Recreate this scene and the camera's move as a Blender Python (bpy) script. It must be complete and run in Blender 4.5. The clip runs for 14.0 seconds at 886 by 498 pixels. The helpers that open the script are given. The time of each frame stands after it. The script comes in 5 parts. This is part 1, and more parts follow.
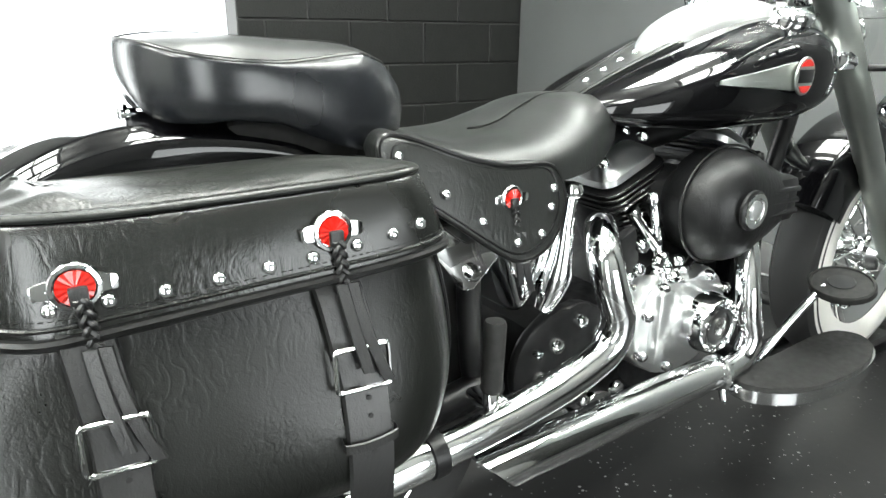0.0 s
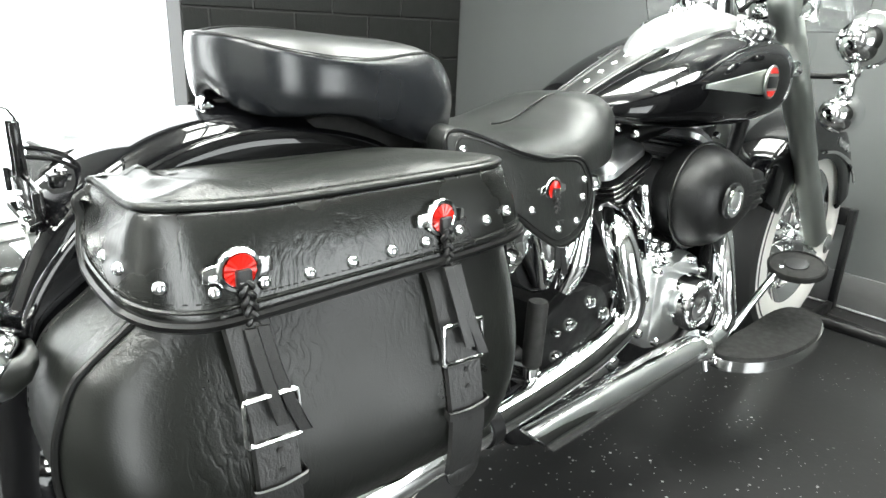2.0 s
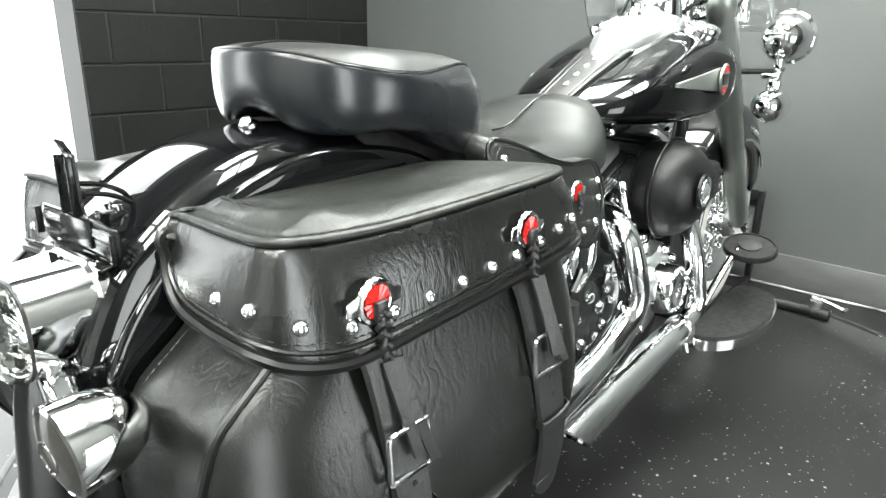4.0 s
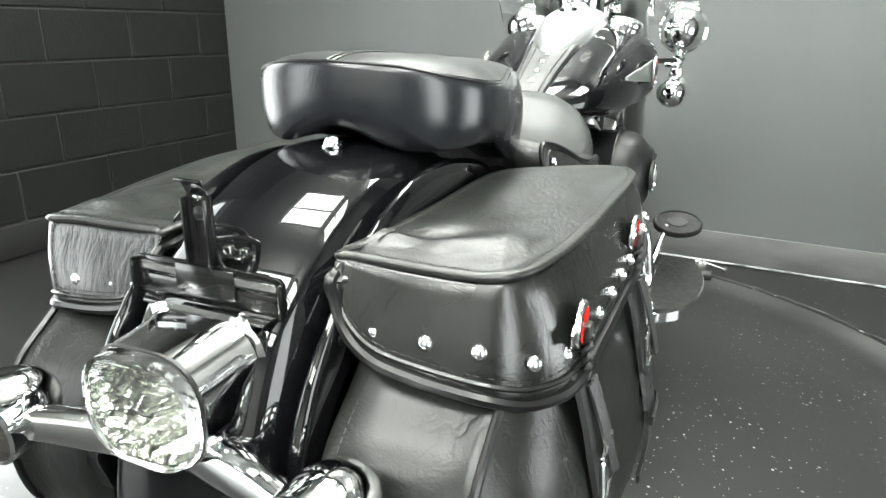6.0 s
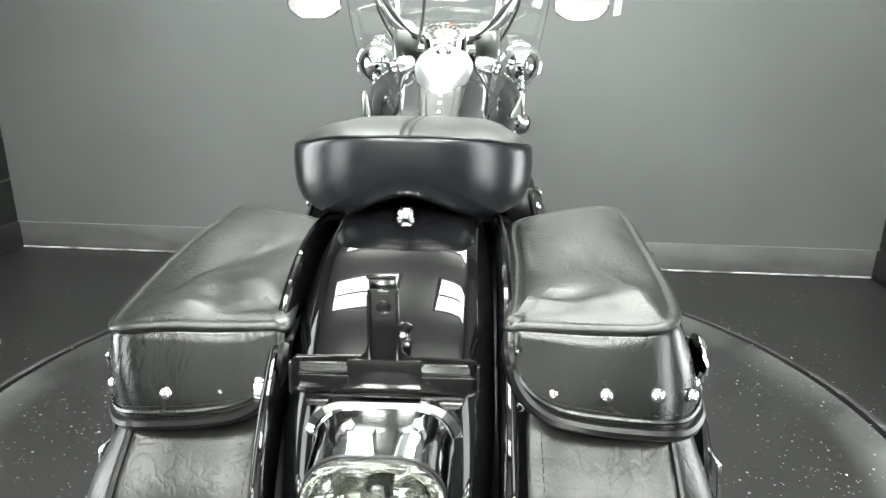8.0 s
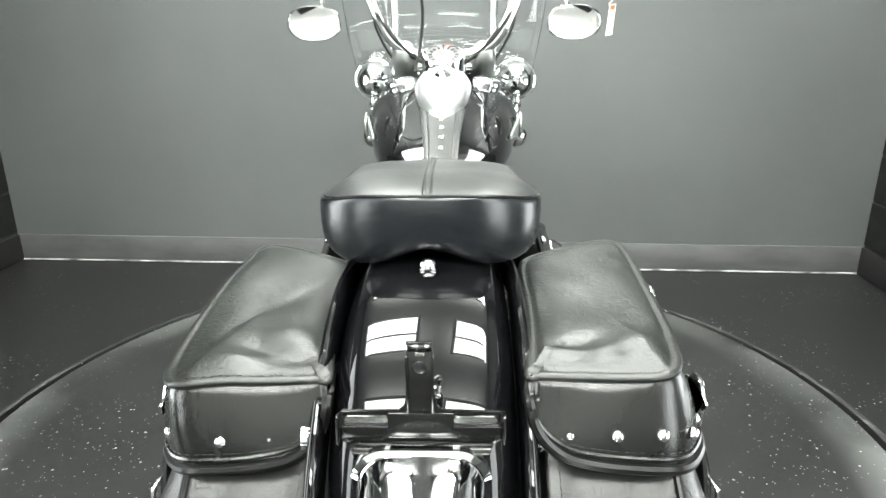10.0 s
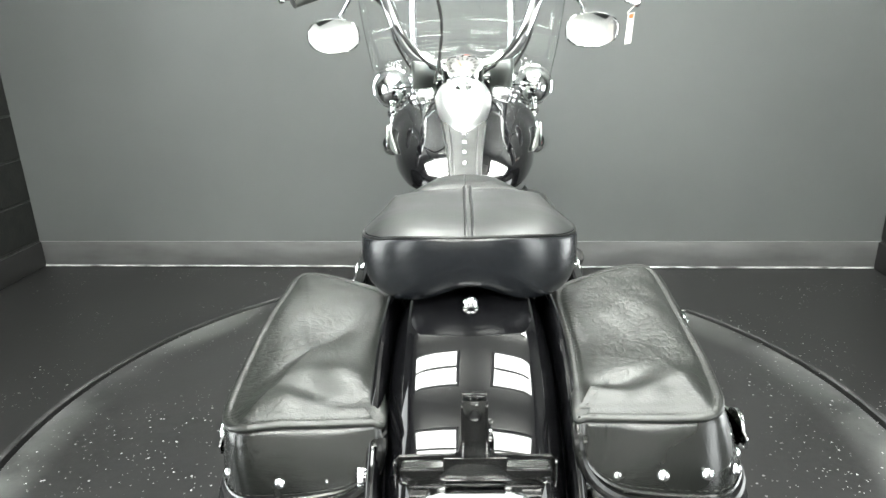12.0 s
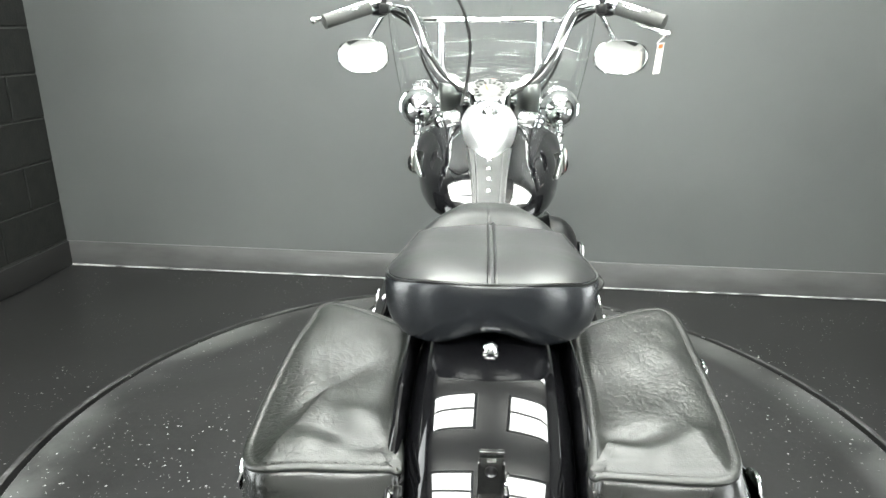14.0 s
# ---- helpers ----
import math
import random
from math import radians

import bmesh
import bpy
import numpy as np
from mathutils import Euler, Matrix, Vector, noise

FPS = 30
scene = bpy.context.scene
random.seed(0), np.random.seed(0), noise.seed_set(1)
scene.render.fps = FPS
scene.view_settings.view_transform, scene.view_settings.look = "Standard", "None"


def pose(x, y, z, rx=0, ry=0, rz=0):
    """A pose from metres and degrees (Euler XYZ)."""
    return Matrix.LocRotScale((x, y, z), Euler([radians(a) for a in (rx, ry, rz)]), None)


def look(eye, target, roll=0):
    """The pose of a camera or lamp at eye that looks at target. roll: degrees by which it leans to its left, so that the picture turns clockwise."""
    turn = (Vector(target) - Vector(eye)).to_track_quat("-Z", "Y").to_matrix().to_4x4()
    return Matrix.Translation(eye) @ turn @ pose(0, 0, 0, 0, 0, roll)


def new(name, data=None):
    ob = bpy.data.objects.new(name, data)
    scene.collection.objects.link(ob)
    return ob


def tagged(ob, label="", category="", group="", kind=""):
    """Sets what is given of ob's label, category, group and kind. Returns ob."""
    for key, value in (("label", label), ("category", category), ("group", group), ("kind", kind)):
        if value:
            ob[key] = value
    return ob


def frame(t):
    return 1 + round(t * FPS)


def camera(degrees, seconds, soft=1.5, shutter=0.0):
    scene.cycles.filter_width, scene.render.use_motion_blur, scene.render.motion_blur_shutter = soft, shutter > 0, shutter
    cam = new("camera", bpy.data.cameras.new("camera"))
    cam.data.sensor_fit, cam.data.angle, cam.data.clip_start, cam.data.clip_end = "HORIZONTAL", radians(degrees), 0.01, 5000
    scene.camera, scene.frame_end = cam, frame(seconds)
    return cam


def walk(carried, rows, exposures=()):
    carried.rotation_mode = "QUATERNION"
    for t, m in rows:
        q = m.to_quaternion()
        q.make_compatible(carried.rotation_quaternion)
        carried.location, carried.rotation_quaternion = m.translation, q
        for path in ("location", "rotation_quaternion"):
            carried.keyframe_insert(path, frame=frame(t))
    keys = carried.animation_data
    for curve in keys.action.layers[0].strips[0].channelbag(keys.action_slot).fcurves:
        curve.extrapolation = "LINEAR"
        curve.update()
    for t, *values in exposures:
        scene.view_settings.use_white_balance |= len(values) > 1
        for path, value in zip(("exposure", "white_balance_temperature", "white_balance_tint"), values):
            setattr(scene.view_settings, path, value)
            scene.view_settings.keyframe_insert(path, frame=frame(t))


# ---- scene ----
cam = camera(68.4, 14.0)
PATH = [
    (0, (0.806, -0.114, 0.859), (-0.773, 0.946, 0.241), 0.4),
    (0.5, (0.808, -0.14, 0.861), (-0.753, 0.938, 0.227), 0.4),
    (1, (0.78, -0.211, 0.86), (-0.719, 0.955, 0.232), 1.3),
    (1.5, (0.761, -0.259, 0.863), (-0.691, 0.963, 0.232), 1.9),
    (2, (0.743, -0.299, 0.865), (-0.662, 0.978, 0.236), 2.4),
    (2.2, (0.735, -0.305, 0.865), (-0.648, 0.994, 0.234), 2.4),
    (4.3, (0.556, -0.452, 0.874), (-0.54, 1.1, 0.251), 1.5),
    (4.5, (0.531, -0.469, 0.875), (-0.519, 1.114, 0.25), 1.6),
    (5, (0.469, -0.506, 0.88), (-0.457, 1.15, 0.247), 1.4),
    (5.5, (0.416, -0.516, 0.882), (-0.395, 1.196, 0.241), 1.1),
    (6, (0.342, -0.543, 0.889), (-0.381, 1.205, 0.24), 0.9),
    (6.5, (0.241, -0.582, 0.903), (-0.311, 1.227, 0.253), 0.8),
    (7, (0.158, -0.61, 0.913), (-0.191, 1.255, 0.281), 0.8),
    (7.5, (0.098, -0.625, 0.926), (-0.068, 1.274, 0.319), 0.8),
    (8, (0.058, -0.627, 0.938), (-0.006, 1.283, 0.346), 0.6),
    (8.2, (0.033, -0.625, 0.944), (0.021, 1.284, 0.349), 0.9),
    (10.3, (0.026, -0.667, 1.016), (-0.006, 1.235, 0.399), -0.5),
    (10.5, (0.022, -0.658, 1.015), (0.001, 1.247, 0.406), -0.4),
    (11, (0.009, -0.655, 1.033), (-0.013, 1.248, 0.42), -0.1),
    (11.5, (0.002, -0.657, 1.051), (-0.037, 1.241, 0.421), -0.9),
    (12, (-0.008, -0.668, 1.072), (-0.068, 1.223, 0.424), -1.5),
    (12.5, (-0.009, -0.671, 1.089), (-0.087, 1.216, 0.433), -1.5),
    (13, (-0.009, -0.668, 1.107), (-0.1, 1.218, 0.447), -1.3),
    (13.5, (-0.012, -0.661, 1.116), (-0.119, 1.229, 0.471), -0.3),
    (14, (-0.013, -0.661, 1.116), (-0.13, 1.233, 0.484), 0.2),
]
walk(cam, [(t, look(eye, target, roll)) for t, eye, target, roll in PATH])

# ---- light ----
world = bpy.data.worlds.new("world")
scene.world = world
world.use_nodes = True
world.node_tree.nodes["Background"].inputs[0].default_value = (0.75, 0.85, 1.0, 1)
world.node_tree.nodes["Background"].inputs[1].default_value = 0.05
scene.view_settings.exposure = 0.0
LAMP = 51.0          # strength of the hanging panels
SIDE_GLOW = 7.5            # glow behind the side openings: bright outdoors at the near left, added elsewhere
ROOM = pose(-2.07, 2.315, 0, 0, 0, -3)   # left rear corner of the bay; local y runs to the rear wall
ROOM_W, ROOM_D, ROOM_H, WHITE = 3.91, 6.2, 3.1, -1.52


# ---- materials ----
def material(name, base, rough=0.5, metal=0.0, spec=0.5, coat=0.0):
    m = bpy.data.materials.new(name)
    m.use_nodes = True
    b = m.node_tree.nodes["Principled BSDF"]
    b.inputs["Base Color"].default_value = (*base, 1)
    b.inputs["Roughness"].default_value = rough
    b.inputs["Metallic"].default_value = metal
    b.inputs["Specular IOR Level"].default_value = spec
    b.inputs["Coat Weight"].default_value = coat
    b.inputs["Coat Roughness"].default_value = 0.03
    return m


def node(m, kind, **values):
    n = m.node_tree.nodes.new(kind)
    for k, v in values.items():
        n.inputs[k.replace("_", " ")].default_value = v
    return n


def link(m, a, out, b, into):
    m.node_tree.links.new(a.outputs[out], b.inputs[into])


def coords(m, scale=(1, 1, 1), turn=(0, 0, 0)):
    c = node(m, "ShaderNodeTexCoord")
    mp = node(m, "ShaderNodeMapping", Scale=scale, Rotation=turn)
    link(m, c, "Object", mp, "Vector")
    return mp


def ramp(m, src, out, stops):
    r = node(m, "ShaderNodeValToRGB")
    e = r.color_ramp.elements
    while len(e) < len(stops):
        e.new(0.5)
    for el, (p, c) in zip(e, stops):
        el.position, el.color = p, (*c, 1) if len(c) == 3 else c
    link(m, src, out, r, 0)
    return r


def grey(v):
    return (v, v, v)


def bsdf(m):
    return m.node_tree.nodes["Principled BSDF"]


def bump(m, src, out, strength, dist, under=None):
    b = node(m, "ShaderNodeBump", Strength=strength, Distance=dist)
    link(m, src, out, b, "Height")
    if under:
        link(m, under, "Normal", b, "Normal")
    link(m, b, "Normal", bsdf(m), "Normal")
    return b


def vary_rough(m, mp, scale, lo, hi):
    n = node(m, "ShaderNodeTexNoise", Scale=scale, Detail=5.0)
    link(m, mp, 0, n, "Vector")
    r = ramp(m, n, 0, [(0.3, grey(lo)), (0.7, grey(hi))])
    link(m, r, 0, bsdf(m), "Roughness")
    return n


def leather(name, base, lo, hi, grain, wrinkle, size=1.0, spec=0.6, most=0.5):
    """Black hide: fine pebbled grain, a few long sharp creases in patches, soft swellings. most: how much of it is creased."""
    m = material(name, base, 0.4, spec=spec)
    mp = coords(m)
    vary_rough(m, mp, 9.0, lo, hi)
    warp = node(m, "ShaderNodeTexNoise", Scale=11.0, Detail=3.0)
    link(m, mp, 0, warp, "Vector")
    bent = node(m, "ShaderNodeMixRGB")
    bent.blend_type = "LINEAR_LIGHT"
    bent.inputs[0].default_value = 0.03
    link(m, mp, 0, bent, 1)
    link(m, warp, "Color", bent, 2)
    last = None
    creases = (((80, 80, 17), (0.6, 0.35, 0.0), 5.0, 1.0), ((95, 95, 24), (-0.85, -0.45, 0.3), 5.5, 0.9), ((28, 120, 70), (0.3, 0.5, 0.4), 7.0, 0.5), ((170, 170, 140), (0.0, 0.0, 0.0), 8.0, 0.35))
    for k, (scale, turn, place, much) in enumerate(creases):
        mp2 = node(m, "ShaderNodeMapping", Scale=[q * size for q in scale], Rotation=turn, Location=(1.3 * k, 0.4, 2.0 * k))
        link(m, bent, 0, mp2, "Vector")
        v = node(m, "ShaderNodeTexNoise", Scale=1.0, Detail=1.6, Roughness=0.45)
        link(m, mp2, 0, v, "Vector")
        r = ramp(m, v, 0, [(0.40, grey(1)), (0.45, grey(0.75)), (0.495, grey(0)), (0.505, grey(0)), (0.55, grey(0.75)), (0.60, grey(1))])
        mask = node(m, "ShaderNodeTexNoise", Scale=place, Detail=2.0)
        off = node(m, "ShaderNodeMapping", Location=(3.1 * k + 0.37, 1.7 * k, 5.3 * k + 0.2))
        link(m, mp, 0, off, "Vector")
        link(m, off, 0, mask, "Vector")
        mr = ramp(m, mask, 0, [(most - 0.06, grey(0)), (most + 0.14, grey(1))])
        mx = node(m, "ShaderNodeMixRGB")
        mx.blend_type = "LIGHTEN"
        mx.inputs[0].default_value = 1.0
        link(m, r, 0, mx, 1)
        link(m, mr, 0, mx, 2)
        last = bump(m, mx, 0, wrinkle * much, 0.0022, last)
    lump = node(m, "ShaderNodeTexNoise", Scale=11.0, Detail=2.0)
    link(m, mp, 0, lump, "Vector")
    last = bump(m, lump, 0, wrinkle * 0.5, 0.006, last)
    g = node(m, "ShaderNodeTexVoronoi", Scale=620.0)
    link(m, mp, 0, g, "Vector")
    bump(m, g, "Distance", grain, 0.0005, last)
    return m


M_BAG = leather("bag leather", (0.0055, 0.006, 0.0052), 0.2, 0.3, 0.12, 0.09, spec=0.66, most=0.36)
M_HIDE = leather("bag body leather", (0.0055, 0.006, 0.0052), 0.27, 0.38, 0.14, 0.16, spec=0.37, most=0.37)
# same hide as the lid, base colour lifted to carry the top's sheen
M_LIDTOP = leather("lid top sheen leather", (0.0085, 0.0094, 0.0082), 0.3, 0.4, 0.18, 0.12, spec=0.45, most=0.40)
M_STRAP = leather("strap leather", (0.010, 0.010, 0.010), 0.36, 0.5, 0.25, 0.1)
M_SEAT = leather("seat leather", (0.012, 0.0132, 0.0125), 0.34, 0.43, 0.25, 0.05, spec=0.36)
M_SKIRT = leather("skirt leather", (0.009, 0.0099, 0.0092), 0.3, 0.4, 0.2, 0.1)
M_VINYL = leather("smooth vinyl", (0.009, 0.010, 0.012), 0.22, 0.28, 0.08, 0.03, spec=0.56)
M_PADTOP = leather("matt vinyl top", (0.013, 0.0138, 0.0138), 0.32, 0.4, 0.12, 0.03, spec=0.5)
M_PIPING = material("piping", (0.004, 0.004, 0.004), 0.3, spec=0.4)
M_THREAD = material("thread", (0.012, 0.012, 0.011), 0.6)
M_PAINT = material("black paint", (0.003, 0.003, 0.0035), 0.025)
M_SATIN = material("satin black", (0.006, 0.006, 0.0065), 0.35, spec=0.35)
vary_rough(M_SATIN, coords(M_SATIN), 30.0, 0.28, 0.45)
M_BRACKET = material("bracket black", (0.006, 0.006, 0.006), 0.16, coat=0.0)
M_ENGINE = material("engine black", (0.006, 0.006, 0.0065), 0.5, spec=0.3)
vary_rough(M_ENGINE, coords(M_ENGINE), 60.0, 0.4, 0.62)
M_CHROME = material("chrome", (0.92, 0.93, 0.93), 0.04, 1.0)
vary_rough(M_CHROME, coords(M_CHROME), 25.0, 0.03, 0.08)
M_LEG = material("satin polished alloy", (0.5, 0.53, 0.5), 0.4, 1.0)
vary_rough(M_LEG, coords(M_LEG), 30.0, 0.34, 0.46)
M_SILVER = material("silvered reflector", (0.57, 0.58, 0.545), 0.12, 1.0)
_w = node(M_SILVER, "ShaderNodeTexVoronoi", Scale=70.0)
link(M_SILVER, coords(M_SILVER, (1, 1, 2)), 0, _w, "Vector")
bump(M_SILVER, _w, "Distance", 0.6, 0.008)
M_CONSOLE = material("soft chrome", (0.94, 0.95, 0.95), 0.34, 1.0)
M_STEEL = material("brushed steel", (0.6, 0.6, 0.59), 0.22, 1.0)
M_RUBBER = material("rubber", (0.010, 0.010, 0.0095), 0.6, spec=0.35)
vary_rough(M_RUBBER, coords(M_RUBBER), 80.0, 0.5, 0.75)
M_TYRE = material("tyre", (0.018, 0.018, 0.018), 0.7)
M_WHITEWALL = material("whitewall", (0.75, 0.74, 0.7), 0.5)
M_RED = material("red enamel", (0.55, 0.012, 0.006), 0.18, coat=0.6)
M_DIAL = material("dial face", (0.13, 0.133, 0.128), 0.4)
M_DARKFACE = material("dial black", (0.01, 0.01, 0.01), 0.4)
M_AMBER = material("smoked lens", (0.035, 0.033, 0.03), 0.1, coat=1.0)
M_TAG = material("paper tag", (0.75, 0.7, 0.66), 0.6)
M_ORANGE = material("orange print", (0.7, 0.12, 0.03), 0.6)
M_COVER = leather("black cover cloth", (0.0055, 0.0057, 0.006), 0.36, 0.46, 0.15, 0.08, spec=0.35)
M_GRIP = material("grip rubber", (0.05, 0.052, 0.048), 0.55)

M_LENS = material("clear lens", (0.9, 0.93, 0.92), 0.04)
bsdf(M_LENS).inputs["Transmission Weight"].default_value = 1.0
bsdf(M_LENS).inputs["IOR"].default_value = 1.45
_w = node(M_LENS, "ShaderNodeTexNoise", Scale=40.0, Detail=2.0)
link(M_LENS, coords(M_LENS), 0, _w, "Vector")
bump(M_LENS, _w, 0, 0.06, 0.002)
M_TAIL_LENS = material("clear prismatic lens", (0.95, 0.965, 0.93), 0.04)
bsdf(M_TAIL_LENS).inputs["Transmission Weight"].default_value = 1.0
bsdf(M_TAIL_LENS).inputs["IOR"].default_value = 1.3
_w = node(M_TAIL_LENS, "ShaderNodeTexNoise", Scale=60.0, Detail=2.0)
link(M_TAIL_LENS, coords(M_TAIL_LENS, (0.4, 1, 2)), 0, _w, "Vector")
bump(M_TAIL_LENS, _w, 0, 0.2, 0.004)
M_GLASS = material("screen", (0.97, 0.98, 0.98), 0.02)
bsdf(M_GLASS).inputs["Transmission Weight"].default_value = 1.0
bsdf(M_GLASS).inputs["IOR"].default_value = 1.45

M_WALL = material("grey wall paint", (0.10, 0.105, 0.105), 0.5)
_mp = coords(M_WALL)
_n = vary_rough(M_WALL, _mp, 1.6, 0.36, 0.5)
_r = ramp(M_WALL, _n, 0, [(0.25, (0.080, 0.084, 0.084)), (0.75, (0.100, 0.105, 0.104))])
link(M_WALL, _r, 0, bsdf(M_WALL), "Base Color")
_f = node(M_WALL, "ShaderNodeTexNoise", Scale=180.0, Detail=3.0)
link(M_WALL, _mp, 0, _f, "Vector")
bump(M_WALL, _f, 0, 0.15, 0.002)
M_BLOCK = material("black block paint", (0.0065, 0.007, 0.0065), 0.5, spec=0.28)
_mp = coords(M_BLOCK)
vary_rough(M_BLOCK, _mp, 12.0, 0.4, 0.6)
_f = node(M_BLOCK, "ShaderNodeTexNoise", Scale=120.0, Detail=6.0)
link(M_BLOCK, _mp, 0, _f, "Vector")
bump(M_BLOCK, _f, 0, 0.5, 0.003)
M_MORTAR = material("grey mortar", (0.03, 0.03, 0.03), 0.8)
M_WHITE = material("white wall paint", (0.86, 0.87, 0.86), 0.5)
_mp = coords(M_WHITE)
vary_rough(M_WHITE, _mp, 6.0, 0.4, 0.6)
M_SKIRTING = material("skirting paint", (0.13, 0.135, 0.132), 0.42)
_mp = coords(M_SKIRTING, (1, 1, 3))
_n = vary_rough(M_SKIRTING, _mp, 5.0, 0.3, 0.55)
_r = ramp(M_SKIRTING, _n, 0, [(0.3, grey(0.075)), (0.7, grey(0.115))])
link(M_SKIRTING, _r, 0, bsdf(M_SKIRTING), "Base Color")
M_BASE_DARK = material("dark skirting paint", grey(0.012), 0.5, spec=0.25)
M_SEALANT = material("white sealant", (0.3, 0.3, 0.3), 0.5)
_n = node(M_SEALANT, "ShaderNodeTexNoise", Scale=9.0, Detail=6.0)
link(M_SEALANT, coords(M_SEALANT), 0, _n, "Vector")
_r = ramp(M_SEALANT, _n, 0, [(0.38, grey(0.06)), (0.62, grey(0.45))])
link(M_SEALANT, _r, 0, bsdf(M_SEALANT), "Base Color")
M_CEIL = material("grey ceiling paint", (0.22, 0.22, 0.215), 0.8)
M_FRONT = material("white front wall paint", (0.62, 0.62, 0.61), 0.7)
vary_rough(M_FRONT, coords(M_FRONT), 4.0, 0.6, 0.8)
M_PALE = material("dark grey wall paint", (0.07, 0.072, 0.07), 0.6)
vary_rough(M_PALE, coords(M_PALE), 4.0, 0.5, 0.7)
M_SIDE_GLOW = bpy.data.materials.new("side glow")
M_SIDE_GLOW.use_nodes = True
bsdf(M_SIDE_GLOW).inputs["Emission Color"].default_value = (0.95, 1.0, 1.0, 1)
bsdf(M_SIDE_GLOW).inputs["Emission Strength"].default_value = SIDE_GLOW
M_LAMP = bpy.data.materials.new("lamp panel")
M_LAMP.use_nodes = True
bsdf(M_LAMP).inputs["Base Color"].default_value = (0.9, 0.9, 0.9, 1)
bsdf(M_LAMP).inputs["Emission Color"].default_value = (0.965, 1.0, 0.945, 1)
bsdf(M_LAMP).inputs["Emission Strength"].default_value = LAMP


def floor_material(name, base, edge=None, flecks=0.38):
    m = material(name, grey(base), 0.3, spec=0.3)
    mp = coords(m)
    n = node(m, "ShaderNodeTexNoise", Scale=1.1, Detail=2.0)
    link(m, mp, 0, n, "Vector")
    r = ramp(m, n, 0, [(0.25, grey(base * 0.88)), (0.75, grey(base * 1.15))])
    if edge:
        # pale scuffs along the rim
        far = node(m, "ShaderNodeVectorMath")
        far.operation = "LENGTH"
        link(m, mp, 0, far, 0)
        near = ramp(m, far, "Value", [(edge * 0.70, grey(0)), (edge * 0.83, grey(1))])
        far.inputs[0].default_value = (0, 0, 0)
        half = node(m, "ShaderNodeMath")
        half.operation = "MULTIPLY"
        half.inputs[1].default_value = 0.8
        link(m, far, "Value", half, 0)
        link(m, half, 0, near, 0)
        sc = node(m, "ShaderNodeTexNoise", Scale=2.6, Detail=7.0, Roughness=0.6)
        link(m, mp, 0, sc, "Vector")
        scr = ramp(m, sc, 0, [(0.40, grey(0)), (0.62, grey(1))])
        both = node(m, "ShaderNodeMixRGB")
        both.blend_type = "MULTIPLY"
        both.inputs[0].default_value = 1
        link(m, near, 0, both, 1)
        link(m, scr, 0, both, 2)
        worn = node(m, "ShaderNodeMixRGB")
        worn.inputs[2].default_value = (0.15, 0.155, 0.15, 1)
        link(m, both, 0, worn, 0)
        link(m, r, 0, worn, 1)
        r = worn
    # white flecks
    v = node(m, "ShaderNodeTexVoronoi", Scale=30.0)
    link(m, mp, 0, v, "Vector")
    fl = ramp(m, v, "Distance", [(0.085, grey(1)), (0.105, grey(0))])
    v2 = node(m, "ShaderNodeTexVoronoi", Scale=62.0)
    link(m, mp, 0, v2, "Vector")
    fl2 = ramp(m, v2, "Distance", [(0.10, grey(0.7)), (0.13, grey(0))])
    top = node(m, "ShaderNodeMixRGB")
    top.blend_type = "LIGHTEN"
    top.inputs[0].default_value = 1
    link(m, fl, 0, top, 1)
    link(m, fl2, 0, top, 2)
    fl = top
    many = node(m, "ShaderNodeTexNoise", Scale=3.0, Detail=1.0)
    link(m, mp, 0, many, "Vector")
    mr = ramp(m, many, 0, [(flecks, grey(0)), (flecks + 0.12, grey(1))])
    k = node(m, "ShaderNodeMixRGB")
    k.blend_type = "MULTIPLY"
    k.inputs[0].default_value = 1
    link(m, fl, 0, k, 1)
    link(m, mr, 0, k, 2)
    mx = node(m, "ShaderNodeMixRGB")
    mx.inputs[2].default_value = (0.38, 0.38, 0.37, 1)
    link(m, k, 0, mx, 0)
    link(m, r, 0, mx, 1)
    link(m, mx, 0, bsdf(m), "Base Color")
    s = node(m, "ShaderNodeTexNoise", Scale=45.0, Detail=6.0)
    link(m, mp, 0, s, "Vector")
    bump(m, s, 0, 0.05, 0.003)
    return m


M_FLOOR = floor_material("floor paint", 0.0125, flecks=0.5)
M_TABLE = floor_material("turntable paint", 0.018, 1.2)
M_GAP = material("gap black", grey(0.003), 0.34, spec=0.25)
_n = node(M_GAP, "ShaderNodeTexNoise", Scale=38.0, Detail=3.0)
link(M_GAP, coords(M_GAP), 0, _n, "Vector")
_r = ramp(M_GAP, _n, 0, [(0.69, grey(0.003)), (0.71, grey(0.4))])
link(M_GAP, _r, 0, bsdf(M_GAP), "Base Color")
M_SCUFF = material("scuffed rim", grey(0.035), 0.34, spec=0.28)
_n = node(M_SCUFF, "ShaderNodeTexNoise", Scale=7.0, Detail=6.0, Roughness=0.65)
link(M_SCUFF, coords(M_SCUFF), 0, _n, "Vector")
_r = ramp(M_SCUFF, _n, 0, [(0.4, grey(0.014)), (0.6, grey(0.045)), (0.72, grey(0.12))])
link(M_SCUFF, _r, 0, bsdf(M_SCUFF), "Base Color")


